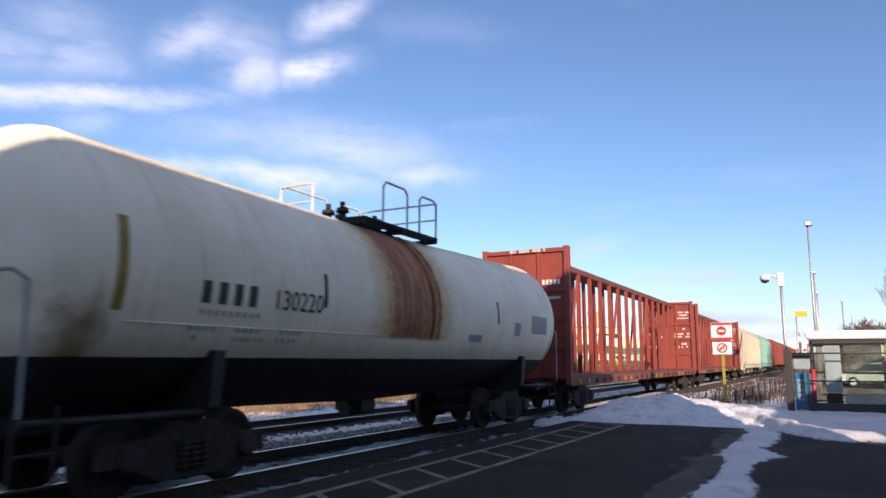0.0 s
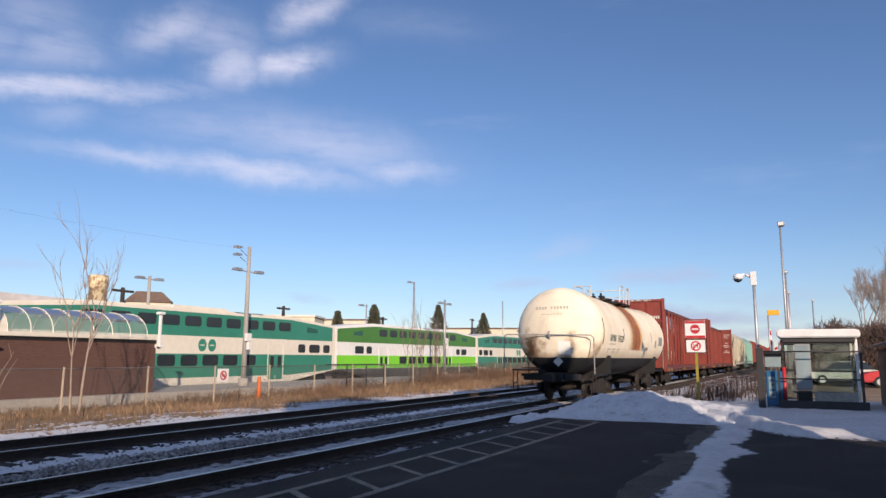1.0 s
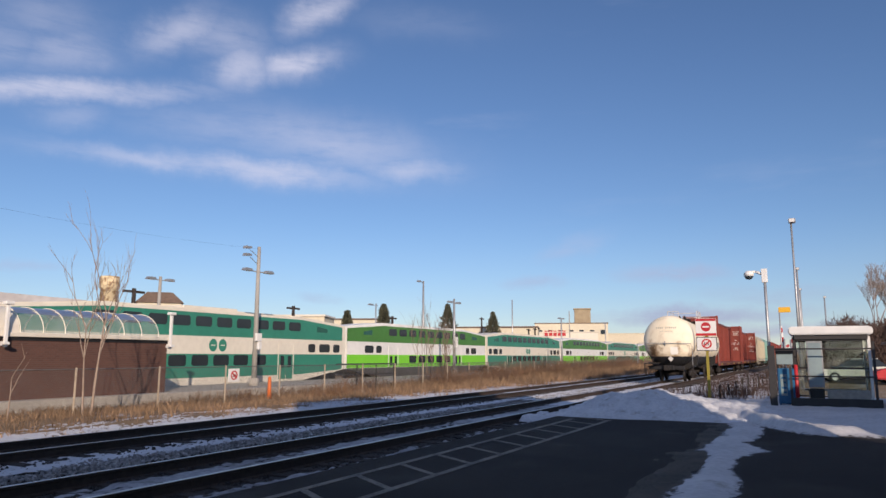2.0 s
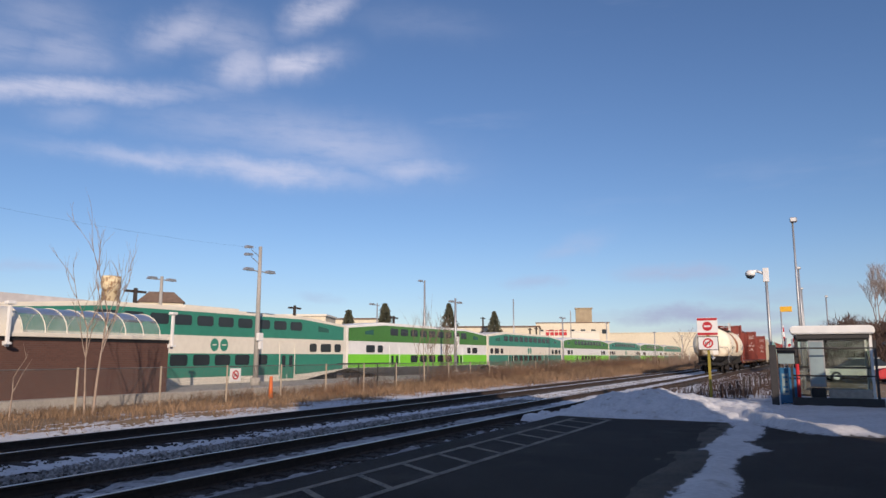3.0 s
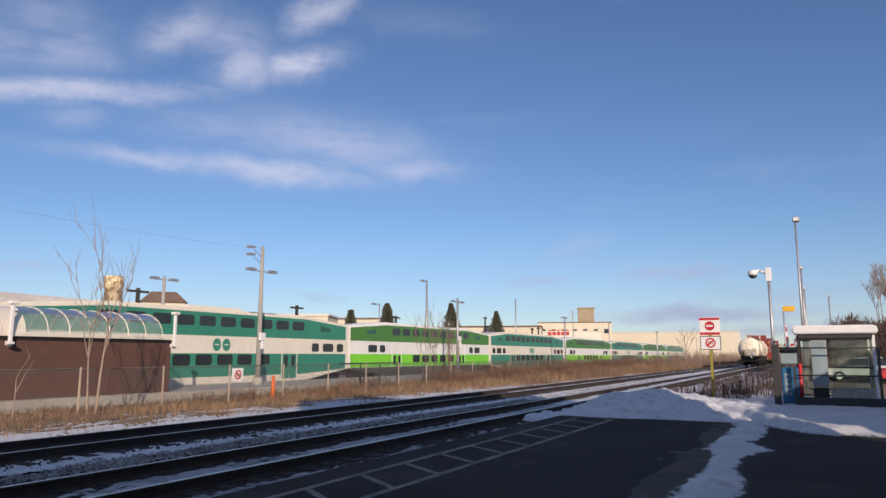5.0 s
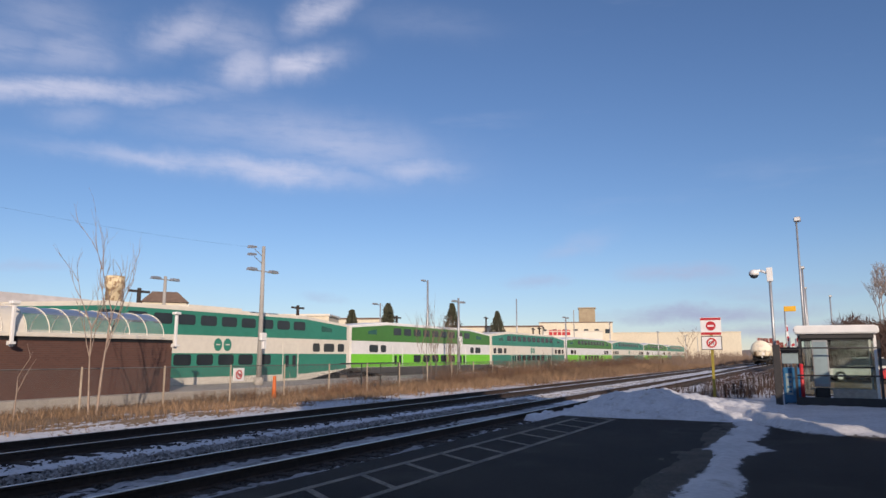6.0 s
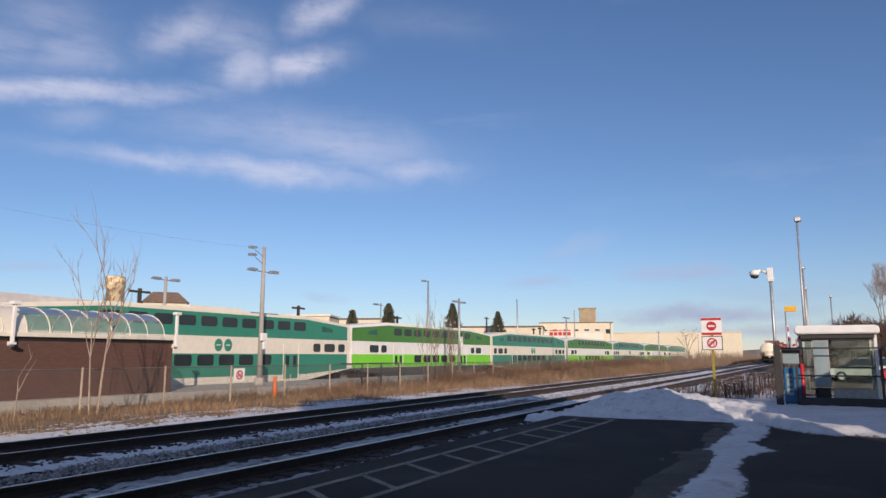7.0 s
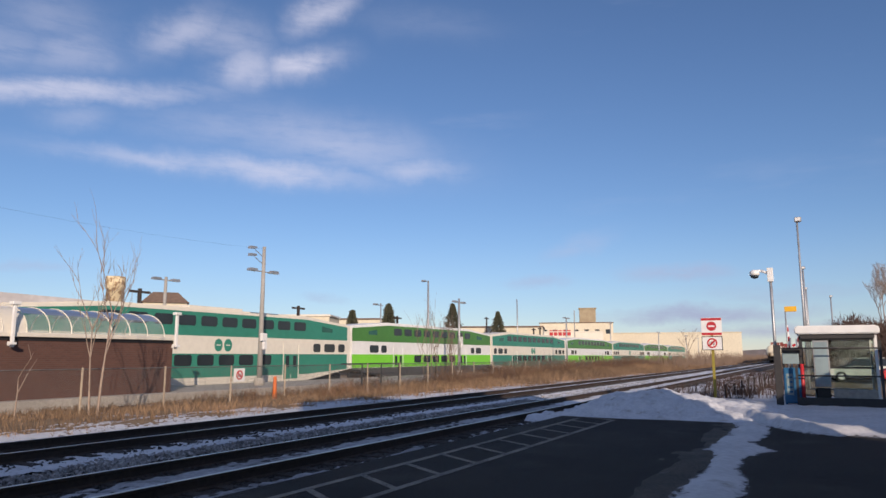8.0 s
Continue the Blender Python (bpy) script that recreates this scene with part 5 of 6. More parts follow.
def bare_tree(name, label, category, at, stems, height, spread, m, seed, r0=0.05, depth=4, group="", twig=0.35, thin=0.5):
    """A leafless tree: stems that fork into limbs and twigs."""
    rnd = random.Random(seed)
    t = thing(name, label, category, group, pose(*at))
    for s in range(stems):
        bm = bmesh.new()

        def grow(p, d, length, r, left):
            k = 3
            q = p
            for i in range(k):
                sway = 0.09 if left < depth else 0.03
                d = (d + Vector((rnd.gauss(0, sway), rnd.gauss(0, sway), 0.06))).normalized()
                e = q + d * length / k
                rod(bm, q, e, r * (1 - 0.22 * i), r * (1 - 0.22 * (i + 1)), 5 if left > 1 else 4, caps=False)
                if left > 0 and i > 0:
                    for b in range(1 if rnd.random() < twig else 2):
                        side = Vector((rnd.gauss(0, 1), rnd.gauss(0, 1), 0)).normalized()
                        grow(e, (d * 0.8 + side * spread + Vector((0, 0, 0.15))).normalized(), length * rnd.uniform(0.45, 0.68), r * thin, left - 1)
                q = e
        a = 6.28 * s / max(1, stems) + rnd.random()
        lean = Vector((math.cos(a), math.sin(a), 0)) * (0.05 if stems > 1 else 0.03)
        grow(Vector((math.cos(a), math.sin(a), 0)) * (0.18 if stems > 1 else 0.0), (Vector((0, 0, 1)) + lean).normalized(), height * rnd.uniform(0.5, 0.62) if s else height * 0.62, r0, depth)
        part("stem" if stems > 1 else "trunk", bm, m, t)
    return t


make_fence()
make_grass()
make_brush()
bare_tree("sapling", "leafless multi-stemmed pale sapling in the dry grass", "sapling", (15.2, 20.3, -0.35), 3, 5.4, 0.34, M_BIRCH, 5, 0.042, 3, "saplings", 0.35)
bare_tree("sapling", "small leafless sapling in the dry grass", "sapling", (12.8, 20.6, -0.35), 1, 2.0, 0.6, M_BIRCH, 8, 0.03, 2, "saplings")
for i, (x, y, hgt) in enumerate(((40.5, 22.2, 4.2), (42.0, 22.5, 3.9), (43.5, 22.2, 4.0), (45.2, 22.8, 3.4))):
    bare_tree("shrub", "leafless brown shrub beside the fence", "shrub", (x, y, -0.35), 3, hgt, 0.35, M_TWIG, 30 + i, 0.035, 3, "bare shrubs")
bare_tree("sapling", "far leafless tree beyond the commuter train", "tree", (150, 22.5, -0.3), 1, 6.0, 0.55, M_TWIG, 51, 0.12, 4, "far bare trees")

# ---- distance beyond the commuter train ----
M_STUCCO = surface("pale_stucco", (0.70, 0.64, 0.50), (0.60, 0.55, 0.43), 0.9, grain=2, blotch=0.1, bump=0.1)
M_ROOFSNOW = surface("snowy_roof", (0.46, 0.45, 0.46), (0.34, 0.33, 0.34), 0.9, grain=1.5, blotch=0.12)
M_SHINGLE = surface("brown_shingle", (0.19, 0.13, 0.095), (0.13, 0.09, 0.07), 0.9, grain=3, blotch=0.4)
M_SPRUCE = surface("spruce_needles", (0.085, 0.085, 0.05), (0.05, 0.055, 0.034), 0.9, grain=3, island=0.8, bump=0.0)


def make_building(name, label, corner, along, length, depth, height, wall, roof, rows=0, cols=0, win=(1.6, 1.3), group="", ground=-0.62):
    """A plain flat-roofed building: its front runs from the corner along a heading in degrees."""
    t = thing(name, label, "building", group, pose(corner[0], corner[1], ground, 0, 0, along))
    bm = bmesh.new()
    box(bm, 0, length, -depth, 0, 0, height - ground - 0.25)
    part("wall", bm, wall, t)
    bm = bmesh.new()
    box(bm, -0.15, length + 0.15, -depth - 0.15, 0.15, height - ground - 0.25, height - ground, bevel=0.04)
    part("roof", bm, roof, t)
    for r in range(rows):
        for c in range(cols):
            x = length * (c + 0.5) / cols
            z = height - ground - 2.6 - r * 3.3
            bm = bmesh.new()
            box(bm, x - win[0] / 2, x + win[0] / 2, -0.1, 0.03, z - win[1] / 2, z + win[1] / 2)
            part("window", bm, M_PANE, t)
    return t


make_building("warehouse", "long pale stucco warehouse with a flat roof", (231, 19), 101.5, 44, 25, 8.9, M_STUCCO, M_STUCCO)
make_building("warehouse", "pale low warehouse wing with a flat roof", (221, 61), 110, 40, 20, 9.4, M_STUCCO, M_CREAM)
off = make_building("office_block", "tan office block above the warehouse roofs", (194.5, 48.5), 107, 20, 12, 10.9, M_STUCCO, M_SHINGLE, 1, 7, (1.2, 1.2))
bm = bmesh.new()
box(bm, 4.5, 9.0, -7, -3, 11.2, 15.4, bevel=0.05)
box(bm, 4.3, 9.2, -7.2, -2.8, 15.4, 15.7)
part("stair_tower", bm, surface("tan_brick", (0.40, 0.33, 0.22), (0.30, 0.24, 0.16), 0.9), off, "tan roof-top stair tower")
low = make_building("warehouse", "white low warehouse front with red sign letters", (184, 48.5), 107, 22, 6, 8.1, M_CREAM, M_CREAM)
bm = bmesh.new()
for i in range(5):
    box(bm, 8.4 + i * 1.15, 9.3 + i * 1.15, 0.02, 0.1, 7.6, 9.0)
part("red_lettering", bm, M_SIGNRED, low, "unreadable red sign letters")
make_building("warehouse", "low tan industrial building", (113, 40), 108, 16, 10, 6.6, M_STUCCO, M_SHINGLE)
make_building("warehouse", "low tan industrial building", (101, 64), 112, 14, 10, 7.9, M_STUCCO, M_SHINGLE, 1, 4)
hall = make_building("hall", "wide low hall with a pale snow-dusted roof", (47.5, 52.5), 142, 40, 18, 5.6, M_STUCCO, M_ROOFSNOW)
bm = bmesh.new()
prism(bm, [(0, 6.25), (39, 6.25), (39, 8.0), (16, 7.75), (8, 7.2)], "y", -17, -0.5)
part("pitched_roof", bm, M_ROOFSNOW, hall, "pale low-pitched roof")
tw = thing("chimney", "squat mottled tan brick chimney stack", "chimney", at=pose(44.6, 58.0, -0.62))
bm = bmesh.new()
lathe(bm, [(0, 0.85), (8.4, 0.78), (8.45, 0.88), (9.55, 0.88), (9.6, 0.8)], 12, "z")
part("shaft", bm, surface("mottled_brick", (0.74, 0.62, 0.40), (0.30, 0.19, 0.10), 0.9, grain=3.4, blotch=1.6, lo=0.46, hi=0.56), tw)
hp = thing("pavilion_roof", "brown hipped roof behind the commuter train", "building", at=pose(47.0, 54.0, -0.62, 0, 0, 140))
bm = bmesh.new()
box(bm, -1.9, 1.9, -1.6, 1.6, 0, 7.05)
part("wall", bm, M_STUCCO, hp)
bm = bmesh.new()
v = [bm.verts.new(p) for p in ((-2.1, -1.8, 7.05), (2.1, -1.8, 7.05), (2.1, 1.8, 7.05), (-2.1, 1.8, 7.05), (-1.1, -0.6, 8.1), (1.1, -0.6, 8.1), (1.1, 0.6, 8.1), (-1.1, 0.6, 8.1))]
for f in ((3, 2, 1, 0), (0, 1, 5, 4), (1, 2, 6, 5), (2, 3, 7, 6), (3, 0, 4, 7), (4, 5, 6, 7)):
    bm.faces.new([v[i] for i in f])
part("roof", bm, M_SHINGLE, hp)


def conifer(x, y, base, top, width, seed, columnar=False):
    rnd = random.Random(seed)
    t = thing("conifer", "dark evergreen conifer beyond the railway", "tree", "conifers", pose(x, y, base))
    h = top - base
    bm = bmesh.new()
    rod(bm, (0, 0, 0), (0, 0, h * 0.95), 0.16, 0.03, 6)
    part("trunk", bm, M_TWIG, t)
    V, F = [], []
    for i in range(2600):
        k = rnd.random() ** 0.75
        z = h * (0.12 + 0.88 * k)
        lim = width * ((1 - k) ** 0.95 if not columnar else (1 - k ** 4) * (0.6 + 0.4 * k))
        a = rnd.random() * 6.28
        lim *= rnd.uniform(0.6, 1.1) * (1 + 0.55 * wob(a * 0.9, z * 1.1, 1.0, seed) + 0.3 * wob(a, z * 3.0, 1.0, seed))
        r = lim * math.sqrt(rnd.uniform(0.25, 1))
        p = Vector((r * math.cos(a), r * math.sin(a), z))
        out = Vector((math.cos(a), math.sin(a), rnd.uniform(-0.6, 0.3))) * rnd.uniform(0.2, 0.42)
        side = Vector((-math.sin(a), math.cos(a), rnd.uniform(-0.3, 0.3))) * rnd.uniform(0.06, 0.14)
        n = len(V)
        V += [p - side, p + side, p + out, p + Vector((0, 0, 0.12))]
        F += [(n, n + 1, n + 2), (n, n + 2, n + 3), (n + 1, n + 3, n + 2)]
    me = bpy.data.meshes.new("crown")
    me.from_pydata([tuple(q) for q in V], [], F)
    me.materials.append(M_SPRUCE)
    o = new("crown", me)
    o.parent = t


for i, (x, y, top, w, col) in enumerate(((65.5, 45.5, 6.6, 0.75, True), (72.4, 45, 7.75, 1.15, True), (89.5, 45, 8.9, 2.9, False), (105.7, 45, 8.7, 3.0, False))):
    conifer(x, y, -0.6, top, w, 70 + i, col)
make_building("row_house", "low tan block seen over the coach roofs", (66, 49), 115, 9, 6, 6.3, M_STUCCO, M_CREAM, 1, 3)


def make_cables():
    for k, (a, b, sag) in enumerate((((-2, 31.5, 9.6), (29.6, 26.5, 7.4), 0.9),)):
        pts = []
        for i in range(25):
            u = i / 24
            pts.append(tuple(p + (q - p) * u - (4 * sag * u * (1 - u) if j == 2 else 0) for j, (p, q) in enumerate(zip(a, b))))
        bm = bmesh.new()
        pipe(bm, pts, 0.003, 4)
        tagged(part("overhead_cable", bm, M_RUBBER), "thin dark overhead cable between poles", "cable", "overhead cables")
    r = thing("handrail", "short black steel handrail beside the far platform", "railing", at=pose(0, 22.6, -0.4))
    for x in (33.6, 35.6, 37.6):
        bm = bmesh.new()
        rod(bm, (x, 0, 0), (x, 0, 1.55), 0.04, seg=6)
        part("post", bm, M_DARK_RAIL, r)
    for z in (1.53, 0.95):
        bm = bmesh.new()
        rod(bm, (31.6, 0, z), (37.6, 0, z), 0.03, seg=6)
        part("rail", bm, M_DARK_RAIL, r)


M_DARK_RAIL = surface("black_rail_paint", (0.025, 0.025, 0.027), None, 0.5)
make_cables()

# ---- station side: shelter, poles, signs ----
M_DARKPOST = surface("dark_post", (0.035, 0.033, 0.034), (0.022, 0.021, 0.022), 0.6, grain=8)
M_BLUE = surface("blue_plastic", (0.02, 0.13, 0.28), (0.015, 0.10, 0.22), 0.45, grain=4)
M_YELLOW = surface("yellow_paint", (0.30, 0.25, 0.03), (0.22, 0.18, 0.025), 0.6, grain=8)
M_SIGNYEL = surface("sign_yellow", (0.80, 0.45, 0.02), (0.7, 0.38, 0.02), 0.5)
# Twig brown darkened to put the bank's shade into the colour; thicket shares it.
M_DARKTWIG = surface("damp_twigs", (0.085, 0.052, 0.042), (0.05, 0.034, 0.028), 0.9, grain=6, bump=0.2)
M_GREYTWIG = surface("grey_twigs", (0.33, 0.28, 0.25), (0.22, 0.185, 0.17), 0.9, grain=6, bump=0.1)
M_POSTER = surface("poster_paper", (0.25, 0.33, 0.35), (0.19, 0.25, 0.27), 0.5, grain=2.5, blotch=1.0)
M_SHEDWOOD = surface("brown_boards", (0.16, 0.10, 0.065), (0.10, 0.062, 0.042), 0.85, grain=10, streak=(3, 3, 0.4), bump=0.4, piece=0.4)


def make_shelter():
    t = thing("bus_shelter", "small glass waiting shelter with a rounded white roof", "shelter", at=pose(25.1, 0, 0.02))
    x0, x1, y0, y1 = 0.0, 2.1, -1.66, 0.38
    for x in (x0, x1):
        for y in (y0, y1):
            bm = bmesh.new()
            box(bm, x - 0.04, x + 0.04, y - 0.04, y + 0.04, 0, 2.15, bevel=0.006)
            part("post", bm, M_WHITE if y == y0 else M_DARKPOST, t)
    bm = bmesh.new()
    r = [(y0 - 0.12, 2.20), (y0 - 0.14, 2.36), (y0 - 0.06, 2.45), (y1 + 0.06, 2.46), (y1 + 0.15, 2.38), (y1 + 0.14, 2.24), (y1 + 0.06, 2.20)]
    prism(bm, r, "x", x0 - 0.2, x1 + 0.2)
    bmesh.ops.bevel(bm, geom=bm.edges[:], offset=0.03, segments=2, affect="EDGES")
    part("roof", bm, M_WHITE, t, "rounded white roof shell")
    bm = bmesh.new()
    box(bm, x0 - 0.1, x1 + 0.1, y0 + 0.02, y1 - 0.02, 2.06, 2.197)
    part("soffit", bm, M_DARKPOST, t)
    for nm, dims in (("front_pane", (x0 - 0.01, x0 + 0.01, y0 + 0.05, -0.5, 0.25, 2.05)), ("side_pane", (x0 + 0.05, x1 - 0.05, y1 - 0.01, y1 + 0.01, 0.25, 2.05)), ("side_pane", (x0 + 0.05, x1 - 0.05, y0 - 0.01, y0 + 0.01, 0.25, 2.05)), ("back_pane", (x1 - 0.01, x1 + 0.01, y0 + 0.05, y1 - 0.05, 0.25, 2.05))):
        o = block(nm, dims, M_GLAZE, t)
        o.visible_shadow = False
    for z in (0.22, 1.16, 2.03):
        for x in (x0, x1):
            block("rail", (x - 0.025, x + 0.025, y0 + 0.04, y1 - 0.04, z - 0.02, z + 0.02), M_DARKPOST, t)
    block("kick_panel", (x0 - 0.02, x0 + 0.02, y0 + 0.05, -0.45, 0.05, 0.52), M_CONCRETE, t, "pale lower panel")
    bm = bmesh.new()
    box(bm, x0 - 0.06, x0 + 0.02, -0.40, 0.04, 0.58, 2.0, bevel=0.01)
    p = part("poster_case", bm, M_GREY, t)
    block("poster", (x0 - 0.066, x0 - 0.061, -0.36, 0.0, 0.66, 1.95), M_POSTER, p, "faded grey-blue poster")
    block("bin", (x0 - 0.1, x0 + 0.25, -0.38, 0.02, 0.0, 0.55), M_BLACK, t, bevel=0.03)
    bm = bmesh.new()
    box(bm, 1.3, 1.75, y0 + 0.2, y1 - 0.2, 0.43, 0.48, bevel=0.01)
    for y in (y0 + 0.35, y1 - 0.35):
        box(bm, 1.5, 1.56, y - 0.03, y + 0.03, 0, 0.43)
    part("bench", bm, M_GREY, t)
    # dark railing before it
    f = thing("railing", "black steel railing in front of the shelter", "railing", at=pose(24.5, 0, 0.0))
    for y in (0.52, -1.72):
        bm = bmesh.new()
        box(bm, -0.035, 0.035, y - 0.035, y + 0.035, 0, 2.0 if y < 0 else 1.25)
        part("post", bm, M_DARKPOST, f)
    for z in (1.78, 0.95):
        bm = bmesh.new()
        rod(bm, (0, -1.72, z), (0, 0.52 if z < 1 else 1.0, z), 0.023, seg=8)
        part("rail", bm, M_DARKPOST, f)
    bm = bmesh.new()
    box(bm, -0.05, 0.05, -1.85, 0.55, -0.05, 0.3)
    part("kerb_board", bm, M_DARKPOST, f)
    k = thing("gate_post", "thick dark square post beside the blue box", "post", at=pose(24.3, 1.02, 0))
    bm = bmesh.new()
    box(bm, -0.1, 0.1, -0.10, 0.10, -0.05, 1.88, bevel=0.01)
    part("shaft", bm, M_DARKPOST, k)
    b = thing("newspaper_box", "blue newspaper box with a pale notice panel above", "newspaper box", at=pose(24.9, 0.66, 0))
    bm = bmesh.new()
    box(bm, -0.2, 0.2, -0.24, 0.24, 0.1, 1.18, bevel=0.03)
    for y in (-0.2, 0.2):
        box(bm, -0.15, 0.15, y - 0.03, y + 0.03, 0.0, 0.1)
    part("case", bm, M_BLUE, b)
    bm = bmesh.new()
    box(bm, -0.206, -0.196, -0.02, 0.16, 0.35, 1.0)
    panel = part("print_panel", bm, M_POSTER, b)
    for z, w in ((0.42, 0.10), (0.56, 0.14), (0.72, 0.08), (0.86, 0.13)):
        block("print_bar", (-0.210, -0.207, 0.0, w, z, z + 0.06), M_BLUE, panel)
    bm = bmesh.new()
    box(bm, -0.12, -0.06, -0.22, 0.24, 1.3, 1.64, bevel=0.01)
    part("notice_panel", bm, M_POSTER, b)
    bm = bmesh.new()
    box(bm, -0.2, 0.2, -0.26, 0.26, 1.64, 1.76, bevel=0.02)
    for y in (-0.22, 0.22):
        box(bm, -0.06, 0.02, y - 0.03, y + 0.03, 1.17, 1.66)
    part("hood", bm, M_BLACK, b)
    rp = thing("red_post", "short red and white bollard beside the shelter", "bollard", at=pose(24.75, 0.37, 0))
    bm = bmesh.new()
    rod(bm, (0, 0, 0), (0, 0, 1.3), 0.055, seg=12)
    part("shaft", bm, M_SIGNRED, rp)
    # wooden shed at the edge
    s = thing("shed", "brown board shed with a sloping roof beside the shelter", "shed", at=pose(24.7, -2.45, 0))
    for i in range(20):
        bm = bmesh.new()
        y = -0.15 * i
        box(bm, -0.015, 0.015, y - 0.146, y - 0.004, 0.0, 1.9)
        part("board", bm, M_SHEDWOOD, s)
    block("inner_wall", (0.02, 3.4, -3.0, -0.02, 0.0, 1.9), M_SHEDWOOD, s)
    bm = bmesh.new()
    prism(bm, [(0.25, 1.92), (0.25, 2.0), (-3.2, 3.1), (-3.2, 3.02)], "x", -0.3, 3.6)
    part("roof", bm, M_SHINGLE, s)
    g = thing("lamp_bracket", "black lantern bracket rising from the shed roof", "bracket", at=pose(24.6, -2.85, 1.9))
    bm = bmesh.new()
    pipe(bm, [(0, 0, 0.1), (0, 0, 1.75), (0, -0.15, 1.85), (0, -0.8, 1.85)], 0.045)
    part("tube", bm, M_DARKPOST, g)


def lamp_mast(x, y, top, r, label="tall grey lighting mast with a floodlight head"):
    t = thing("light_mast", label, "light mast", "light masts", pose(x, y, -0.1))
    bm = bmesh.new()
    rod(bm, (0, 0, 0), (0, 0, top), r, r * 0.62, 10)
    part("shaft", bm, M_STEEL, t)
    bm = bmesh.new()
    box(bm, -0.2, 0.2, -0.22, 0.12, top, top + 0.24, bevel=0.05)
    h = part("floodlight", bm, M_STEEL, t)
    bm = bmesh.new()
    box(bm, -0.22, -0.2, -0.16, 0.08, top + 0.03, top + 0.2)
    part("lens", bm, M_WHITE, h)


def make_signs():
    t = thing("track_sign", "two warning boards on a yellow post by the track", "sign", at=pose(27.0, 3.2, -0.05))
    bm = bmesh.new()
    box(bm, -0.035, 0.035, -0.045, 0.045, 0, 2.9)
    part("post", bm, M_YELLOW, t)
    up = block("upper_board", (-0.06, -0.04, -0.35, 0.35, 2.33, 2.95), M_WHITE, t, "white board with red bands and a red disc", 0.004)
    for z in (2.335, 2.855):
        block("red_band", (-0.066, -0.061, -0.34, 0.34, z, z + 0.085), M_SIGNRED, up)
    bm = bmesh.new()
    lathe(bm, [(-0.067, 0.165), (-0.061, 0.165)], 24, "x", (0, 0, 2.65))
    part("red_disc", bm, M_SIGNRED, up)
    block("white_bar", (-0.072, -0.068, -0.11, 0.11, 2.62, 2.68), M_WHITE, up)
    lo = block("lower_board", (-0.06, -0.04, -0.35, 0.35, 1.80, 2.29), M_WHITE, t, "white board with a red crossed-out ring", 0.004)
    for d in ((-0.35, 0.35, 1.80, 1.825), (-0.35, 0.35, 2.265, 2.29), (-0.35, -0.325, 1.825, 2.265), (0.325, 0.35, 1.825, 2.265)):
        block("border", (-0.065, -0.061, *d), M_MARK, lo)
    ring_sign(lo, 0.0, 2.05, 0.175, -0.066, "x")
    c = thing("camera_pole", "white pole with a domed security camera on an arm", "camera pole", at=pose(28.0, 1.22, -0.05))
    bm = bmesh.new()
    rod(bm, (0, 0, 0), (0, 0, 4.75), 0.058, 0.05, 12)
    part("shaft", bm, M_STEEL, c)
    bm = bmesh.new()
    box(bm, -0.09, 0.09, -0.1, 0.1, 4.25, 4.75, bevel=0.01)
    part("bracket", bm, M_WHITE, c)
    bm = bmesh.new()
    pipe(bm, [(0, 0.05, 4.55), (0, 0.3, 4.66), (0, 0.52, 4.64)], 0.05, 8)
    part("arm", bm, M_WHITE, c)
    bm = bmesh.new()
    lathe(bm, [(4.38, 0.03), (4.42, 0.12), (4.5, 0.155)], 16, "z", (0, 0.52, 0))
    part("dome", bm, M_PANE, c, "dark glass camera dome")
    bm = bmesh.new()
    lathe(bm, [(4.5, 0.17), (4.62, 0.17), (4.7, 0.08)], 16, "z", (0, 0.52, 0))
    part("housing", bm, M_WHITE, c)
    y = thing("yellow_sign", "yellow bus-stop flag sign on a thin pole", "sign", at=pose(60, 1.75, -0.1))
    bm = bmesh.new()
    rod(bm, (0, 0, 0), (0, 0, 5.3), 0.06, 0.05, 8)
    part("pole", bm, M_STEEL, y)
    bm = bmesh.new()
    box(bm, -0.05, 0.05, -0.78, 0.05, 5.0, 5.40, bevel=0.02)
    part("flag", bm, M_SIGNYEL, y)
    lamp_mast(40, 0.33, 8.45, 0.075)
    lamp_mast(75, 0.42, 9.85, 0.12)
    lamp_mast(100, 0.40, 10.0, 0.16)
    lamp_mast(100, -2.27, 8.9, 0.12)


